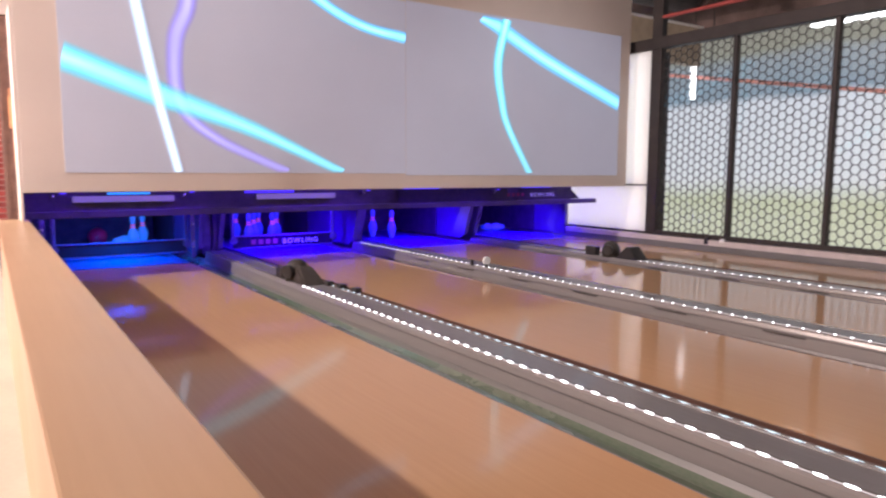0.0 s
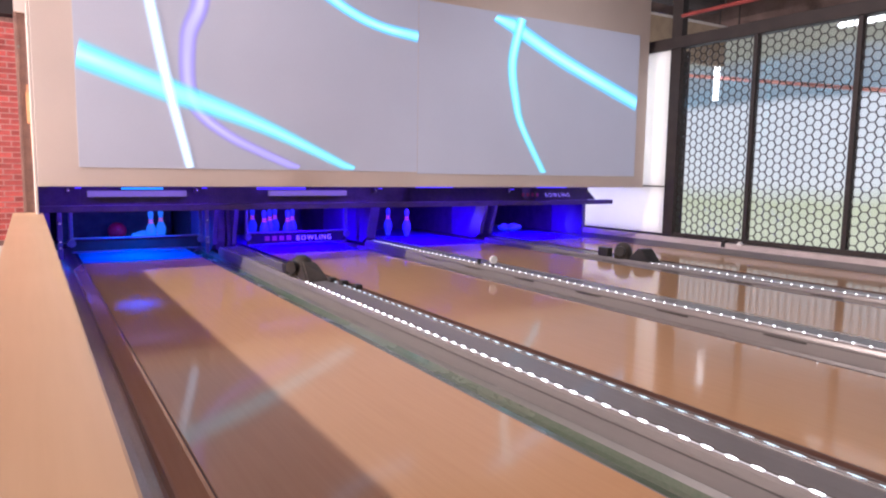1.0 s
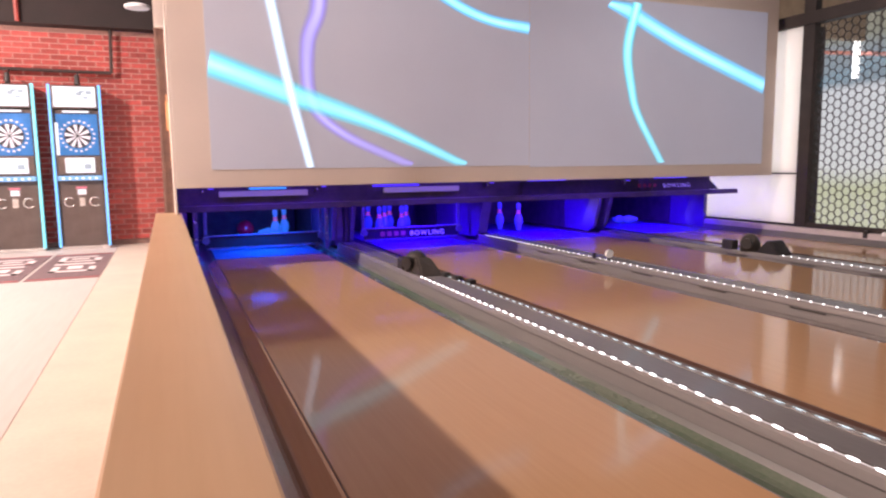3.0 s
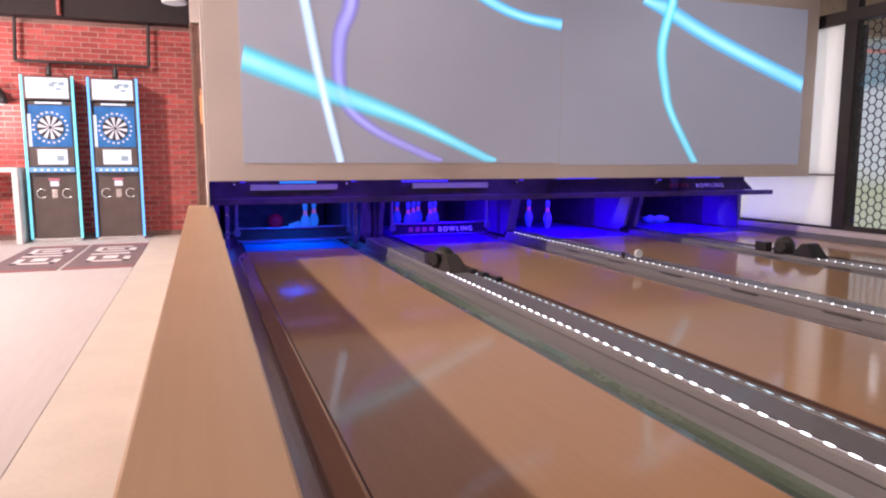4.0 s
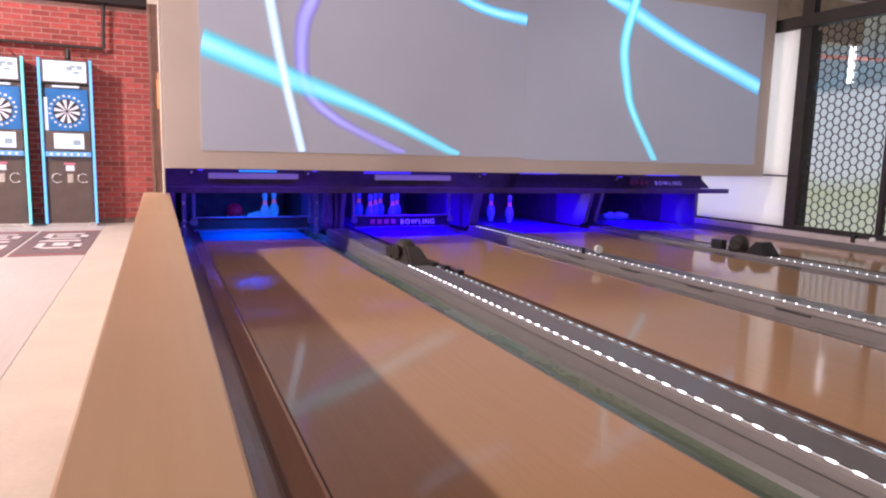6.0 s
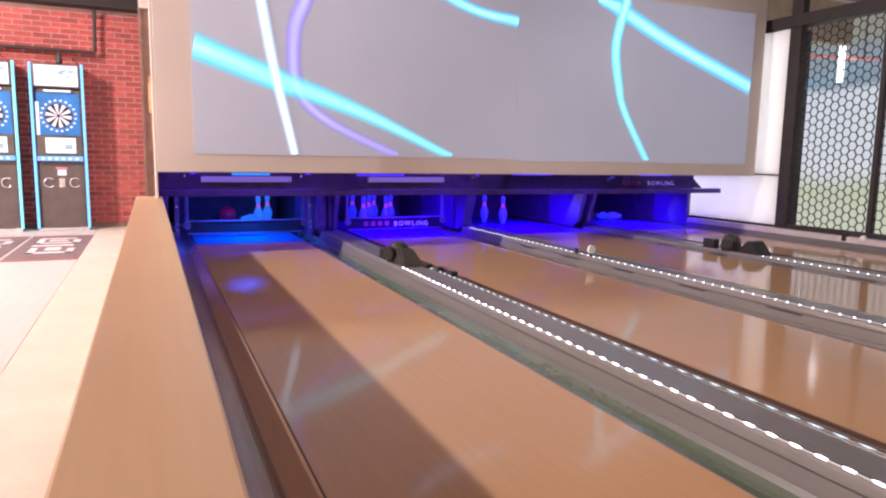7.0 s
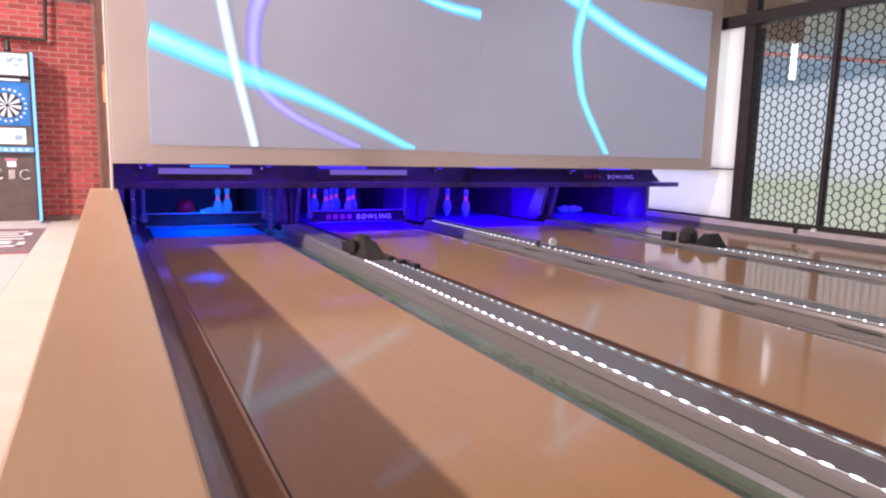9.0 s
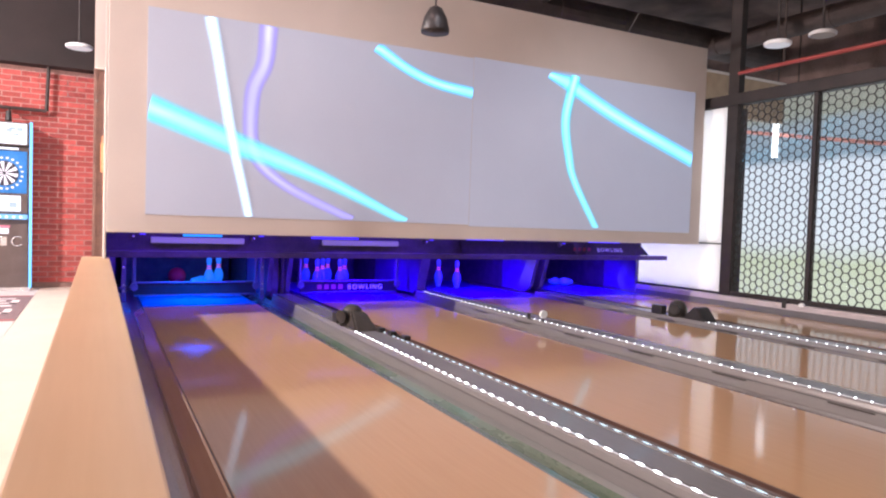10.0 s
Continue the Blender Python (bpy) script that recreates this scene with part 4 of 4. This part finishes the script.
for n in M_brick2.node_tree.nodes:
    if n.type == "OBJECT_INFO":
        geo = M_brick2.node_tree.nodes.new("ShaderNodeNewGeometry")
        for l in list(n.outputs["Random"].links):
            M_brick2.node_tree.links.new(geo.outputs["Random Per Island"], l.to_socket)
me = bpy.data.meshes.new("bricks")
me.from_pydata(vs, [], fs)
me.materials.append(M_brick2)
ob = new("bricks", me)
ob.parent = bwall
tagged(ob, "red bricks", kind="stuff")

# steel column by the bulkhead's end
col = thing("steel_column", "dark brown steel column with a torn orange patch", "column", (-0.918, BULK_Y + 0.5, 0))
part("web", box(B(), -0.052, 0, FLOOR_Z, 0.052, 0.12, 2.135, 0.006), M_column, col)
part("flange", box(B(), -0.056, -0.012, FLOOR_Z, -0.03, 0.0, 2.135, 0.003), M_column, col)
part("patch", box(B(), 0.004, -0.010, 1.24, 0.050, -0.002, 1.50, 0.002), M_orange, col, "torn orange patch")
part("patch", box(B(), 0.026, -0.010, 0.97, 0.050, -0.002, 1.238, 0.002), M_orange, col, "torn orange patch")
part("patch", box(B(), 0.012, -0.010, 1.502, 0.024, -0.002, 1.56, 0.002), M_orange, col, "torn orange patch")
part("bolt", rod(B(), (-0.03, -0.02, 1.86), (-0.03, 0.0, 1.86), 0.012), M_capside, col, "small bright bolt")

# ---- darts machines ----
M_cab = material("darts_cabinet_black", (0.10, 0.075, 0.068), 0.4, vary=0.2, coat=0.1)
M_blueface = material("darts_blue_panel", (0.02, 0.07, 0.22), 0.3, vary=0.5, scale=5, glow=(0.03, 0.21, 0.46), power=0.85)
M_dark = material("dart_segment_dark", (0.02, 0.02, 0.03), 0.5, vary=0.2)
M_pale = material("dart_segment_pale", (0.55, 0.55, 0.60), 0.5, vary=0.08, glow=(0.8, 0.85, 1.0), power=0.4)
M_white_scr = glow("white_display", (0.92, 0.95, 1.0), 1.0)
M_grey_scr = glow("grey_display_shapes", (0.45, 0.55, 0.62), 0.7)
M_panel = glow("control_panel_blue", (0.25, 0.55, 0.95), 0.8)
M_redlab = glow("red_label", (0.95, 0.25, 0.35), 0.6)
M_ring = material("chrome_ring", (0.75, 0.72, 0.70), 0.25, metal=0.8, vary=0.05)


def arc_sector(bm, r0, r1, a0, a1, y, n=3):
    lo = [bm.verts.new((r0 * math.cos(a0 + (a1 - a0) * k / n), y, r0 * math.sin(a0 + (a1 - a0) * k / n))) for k in range(n + 1)]
    hi = [bm.verts.new((r1 * math.cos(a0 + (a1 - a0) * k / n), y, r1 * math.sin(a0 + (a1 - a0) * k / n))) for k in range(n + 1)]
    for k in range(n):
        bm.faces.new((lo[k], lo[k + 1], hi[k + 1], hi[k]))


def darts_machine(x, led, label):
    d = thing("darts_machine", label, "darts machine", (x, BRICK_Y - 0.38, FLOOR_Z), "darts machines")
    w = 0.305
    cab = B()
    box(cab, -w + 0.03, 0.0, 0.04, w - 0.03, 0.36, 0.98, 0.008)
    part("lower_cabinet", cab, M_cab, d, "dark brown lower cabinet")
    part("upper_cabinet", box(B(), -w + 0.03, 0.02, 0.981, w - 0.03, 0.36, 1.92, 0.008), M_cab, d)
    part("header", box(B(), -w + 0.03, -0.04, 1.93, w - 0.03, 0.30, 2.24, 0.008), M_cab, d)
    hd = part("header_display", box(B(), -w + 0.05, -0.047, 1.95, w - 0.05, -0.041, 2.22, 0.002), M_white_scr, d, "bright white header display")
    for k, (a, b2, h) in enumerate(((0.02, 2.10, 0.05), (0.10, 2.06, 0.03), (0.06, 2.14, 0.03), (0.14, 2.12, 0.05))):
        part("display_shape", box(B(), a, -0.050, b2, a + 0.07, -0.0475, b2 + h), M_grey_scr, hd)
    part("header_lamp", box(B(), -0.16, -0.05, 1.875, 0.16, 0.01, 1.90, 0.006), M_white_scr, d, "bright strip lamp over the board")
    part("base", box(B(), -w, -0.02, 0.0, w, 0.36, 0.045, 0.006), M_ring, d, "pale base plate")
    part("board_panel", box(B(), -w + 0.05, 0.010, 1.30, w - 0.05, 0.0195, 1.86, 0.002), M_blueface, d, "deep blue glowing panel")
    part("side_display", box(B(), -w + 0.036, -0.004, 1.30, -w + 0.075, 0.009, 1.74, 0.002), M_white_scr, d, "narrow bright panel")
    bc = B()
    rod(bc, (0, 0.009, 1.56), (0, -0.006, 1.56), 0.165, 40)
    bd = part("dartboard", bc, M_dark, d, "round dartboard with dark and pale segments")
    for k in range(1, 20, 2):
        pale = B()
        arc_sector(pale, 0.02, 0.155, 2 * math.pi * k / 20, 2 * math.pi * (k + 1) / 20, -0.0075)
        bmesh.ops.translate(pale, verts=pale.verts, vec=(0, 0, 1.56))
        part("segment", pale, M_pale, bd, "pale wedge segment")
    for k in range(20):
        a = 2 * math.pi * (k + 0.5) / 20
        cx, cz = 0.205 * math.cos(a), 1.56 + 0.205 * math.sin(a)
        part("number_mark", box(B(), cx - 0.014, -0.002, cz - 0.012, cx + 0.014, 0.009, cz + 0.012), M_pale, bd)
    part("display_frame", box(B(), -w + 0.035, -0.03, 1.03, w - 0.035, 0.018, 1.29, 0.008), M_cab, d)
    ms = part("game_display", box(B(), -0.17, -0.036, 1.06, 0.19, -0.031, 1.265, 0.002), M_white_scr, d, "bright game display")
    part("display_shape", box(B(), 0.06, -0.039, 1.11, 0.15, -0.0365, 1.18), M_grey_scr, ms)
    cp = part("control_panel", box(B(), -w + 0.035, -0.10, 0.955, w - 0.035, 0.0, 1.02, 0.01), M_panel, d, "lit blue control panel")
    for k in range(6):
        part("button", rod(B(), (-0.2 + 0.08 * k, -0.112, 0.985), (-0.2 + 0.08 * k, -0.10, 0.985), 0.018, 12), M_white_scr, cp)
    part("label_strip", box(B(), -0.07, -0.008, 0.845, 0.07, 0.0, 0.87, 0.002), M_redlab, d, "red label")
    part("label_plate", box(B(), -0.05, -0.010, 0.76, 0.055, 0.0, 0.835, 0.002), M_pale, d, "pale label")
    part("coin_slot", box(B(), -0.035, -0.012, 0.60, 0.035, 0.0, 0.72, 0.004), M_ring, d, "metal coin plate")
    for q in (-1, 1):
        rg = B()
        seg, tr = 24, 0.009
        prof = [(0.062 + tr * math.cos(a), tr * math.sin(a)) for a in np.linspace(0, 2 * math.pi, 9)[:-1]]
        rings = []
        for k in range(seg):
            t = radians(40) + radians(280) * k / (seg - 1)
            rings.append([rg.verts.new((q * 0.155 + r * math.cos(t), -0.012 + h, 0.66 + r * math.sin(t))) for r, h in prof])
        for a, b in zip(rings, rings[1:]):
            for k in range(8):
                rg.faces.new((a[k], a[(k + 1) % 8], b[(k + 1) % 8], b[k]))
        part("ring_handle", rg, M_ring, d, "chrome ring", smooth=True)
        part("light_tube", box(B(), q * w - 0.016, -0.055, 0.04, q * w + 0.016, -0.02, 2.25, 0.008), led, d, "glowing side tube")
        part("side_panel", box(B(), q * (w - 0.03) - 0.004 + q * 0.005, -0.02, 0.046, q * (w - 0.03) + 0.004 + q * 0.005, 0.35, 2.24, 0.002), M_cab, d)
    return d


darts_machine(-2.835, glow("tube_cyan", (0.25, 0.85, 0.95), 1.5), "tall black electronic darts machine edged with cyan light tubes")
darts_machine(-2.035, glow("tube_blue", (0.18, 0.55, 1.0), 1.6), "tall black electronic darts machine edged with blue light tubes")

# printed throw mats
def throw_mat(x):
    m = thing("throw_mat", "dark red rubber throw mat with a pale worn print", "mat", (x, 0, FLOOR_Z), "throw mats")
    part("sheet", box(B(), -0.34, 6.72, 0.0, 0.34, 8.95, 0.006, 0.002), M_mat, m)
    for y0, y1 in ((6.76, 6.80), (8.86, 8.90)):
        part("stripe", box(B(), -0.33, y0, 0.006, 0.33, y1, 0.0072), M_matred, m, "red stripe")
    for k, (x0, y0, x1, y1) in enumerate(((-0.20, 7.25, 0.24, 7.34), (-0.20, 7.25, -0.13, 7.70), (0.17, 7.25, 0.24, 7.62), (-0.05, 7.48, 0.10, 7.72), (-0.22, 7.86, 0.20, 7.96),
                                          (-0.22, 8.12, 0.24, 8.20), (-0.22, 8.12, -0.15, 8.52), (0.16, 8.12, 0.24, 8.45), (-0.10, 8.34, 0.10, 8.44), (-0.22, 8.56, 0.18, 8.64))):
        part("print_bar", box(B(), x0, y0, 0.006, x1, y1, 0.0074), M_matgrey, m, "pale print")
    return m


throw_mat(-2.70)
throw_mat(-1.98)

# pipe frame with spots on the brick wall
pf = thing("pipe_frame", "black pipe frame hanging on the brick wall with small spots", "pipe frame", (0, BRICK_Y - 0.12, 0))
for a, b in (((-3.22, 0, 2.86), (-3.25, 0, 2.27)), ((-3.25, 0, 2.27), (-1.575, 0, 2.255)), ((-1.575, 0, 2.255), (-1.555, 0, 2.86))):
    part("pipe", rod(B(), a, b, 0.024, 12), M_steel, pf)
for x in (-2.82, -2.0):
    part("spot_stem", rod(B(), (x, 0, 2.26), (x, -0.18, 2.18), 0.012), M_steel, pf)
    part("spot_head", rod(B(), (x, -0.18, 2.19), (x, -0.20, 2.06), 0.03, 14, 0.04), M_black, pf, "small black spot")
rp2 = thing("sprinkler_drop", "thin red pipe on the dark soffit", "pipe", (-2.65, BRICK_Y - 0.29, 2.87))
part("pipe", rod(B(), (0, 0, 0), (0, 0, 0.9), 0.03), M_redpipe, rp2)

sc = thing("wall_lamp", "black dome wall lamp over the brick wall", "wall lamp", (-3.50, BRICK_Y - 0.16, 1.68))
part("shade", lathe(B(), [(0.135, 0.0), (0.138, 0.06), (0.115, 0.14), (0.075, 0.20), (0.03, 0.225)], 24), M_black, sc, "black dome shade", smooth=True)
part("bracket", rod(B(), (0, 0, 0.22), (0, 0.16, 0.24), 0.014), M_steel, sc)
part("bulb", rod(B(), (0, 0, -0.012), (0, 0, -0.001), 0.09, 18), M_lampface, sc, "bright bulb face")
lamp("wall_lamp_light", "POINT", (-3.62, BRICK_Y - 0.55, 1.62), 80, (1.0, 0.9, 0.82), radius=0.06)

ct = thing("white_counter", "white framed counter standing against the brick wall", "counter", (-3.62, BRICK_Y - 0.62, FLOOR_Z))
part("top", box(B(), -0.9, 0, 0.96, 0.40, 0.55, 1.02, 0.006), M_white, ct)
part("end_panel", box(B(), 0.33, 0, 0.0, 0.40, 0.55, 0.96, 0.006), M_white, ct)
part("end_panel", box(B(), -0.9, 0, 0.0, -0.83, 0.55, 0.96, 0.006), M_white, ct)

# ---- ceiling things ----
def disc_lamp(x, y, z, r, label, lit=True):
    d = thing("disc_lamp", label, "ceiling lamp", (x, y, z), "ceiling discs")
    part("body", lathe(B(), [(r * 0.95, 0.0), (r, 0.01), (r, 0.03), (r * 0.8, 0.045)], 28), M_white, d)
    part("face", lathe(B(), [(r * 0.9, -0.003), (r * 0.9, -0.001)], 28), M_lampface if lit else M_lampoff, d, "pale glowing face" if lit else "dull unlit face")
    part("stem", rod(B(), (0, 0, 0.04), (0, 0, CEIL_Z - z + 0.02), 0.012), M_steel, d)
    return d


disc_lamp(5.15, 3.62, 2.79, 0.13, "round white disc lamp hanging under the black ceiling")
disc_lamp(5.6, 3.45, 2.92, 0.13, "round unlit disc lamp hanging under the black ceiling", False)
disc_lamp(-1.15, 8.4, 2.86, 0.15, "round white disc lamp under the brown soffit")
pd = thing("pendant_lamp", "black metal dome pendant on a thin cord", "pendant lamp", (1.11, 3.2, 2.19))
part("shade", lathe(B(), [(0.095, 0.0), (0.098, 0.02), (0.08, 0.10), (0.045, 0.165), (0.02, 0.18)], 24), M_black, pd, "black dome shade", smooth=True)
part("cord", rod(B(), (0, 0, 0.18), (0, 0, CEIL_Z - 2.19), 0.006), M_steel, pd)
rpipe = thing("sprinkler_pipe", "long red sprinkler pipe under the black ceiling", "pipe", (0, 0, 0))
part("main", rod(B(), (5.5, 4.36, 2.69), (5.5, -3.0, 2.69), 0.022), M_redpipe, rpipe)
part("drop", rod(B(), (5.5, 3.8, 2.69), (5.5, 3.8, CEIL_Z), 0.010), M_duct, rpipe)
part("branch", rod(B(), (2.6, 5.6, 3.35), (4.4, 2.4, 3.6), 0.022), M_redpipe, rpipe)
for k, (a, b, r, mt) in enumerate((((-1, 3.6, 3.95), (9, 3.6, 3.95), 0.16, M_duct), ((-1, 6.6, 3.8), (9, 6.6, 3.8), 0.22, M_duct), ((4.2, 9, 3.9), (4.2, -4, 3.9), 0.10, M_duct),
                                    ((7.4, 9, 3.7), (7.4, 1, 3.7), 0.14, M_duct))):
    duct = thing("ceiling_duct", "dark brown round duct under the black ceiling", "duct", group="ceiling ducts")
    part("tube", rod(B(), a, b, r, 20), mt, duct, smooth=False)
    va, vb = Vector(a), Vector(b)
    for q in range(1, 9):
        m0, m1 = va.lerp(vb, q / 9 - 0.004), va.lerp(vb, q / 9 + 0.004)
        part("collar", rod(B(), m0, m1, r + 0.008, 20), M_duct, duct, "raised joint collar")
    part("hanger", rod(B(), va.lerp(vb, 0.5), (va.lerp(vb, 0.5).x, va.lerp(vb, 0.5).y, CEIL_Z + 0.01), 0.012), M_steel, duct)
for a, b in (((4.6, 5.2, 3.21), (4.85, 5.3, 3.5)), ((5.75, 4.2, 2.75), (5.52, 4.25, 2.70))):
    tagged(part("brace_wire", rod(B(), a, b, 0.008, 6), M_capside), "thin pale brace wire under the ceiling", "wire", "brace wires")
sf = thing("upper_bulkhead", "tan boxed board above the partition's dark header", "soffit", (0, 6.0, 0), kind="structure")
part("board", box(B(), 6.2, 0.0, 2.602, 8.5, 0.12, 3.18), M_soffit, sf)
part("edge", box(B(), 6.2, -0.02, 3.181, 8.5, 0.12, 3.212), M_bulk, sf, "pale upper edge")
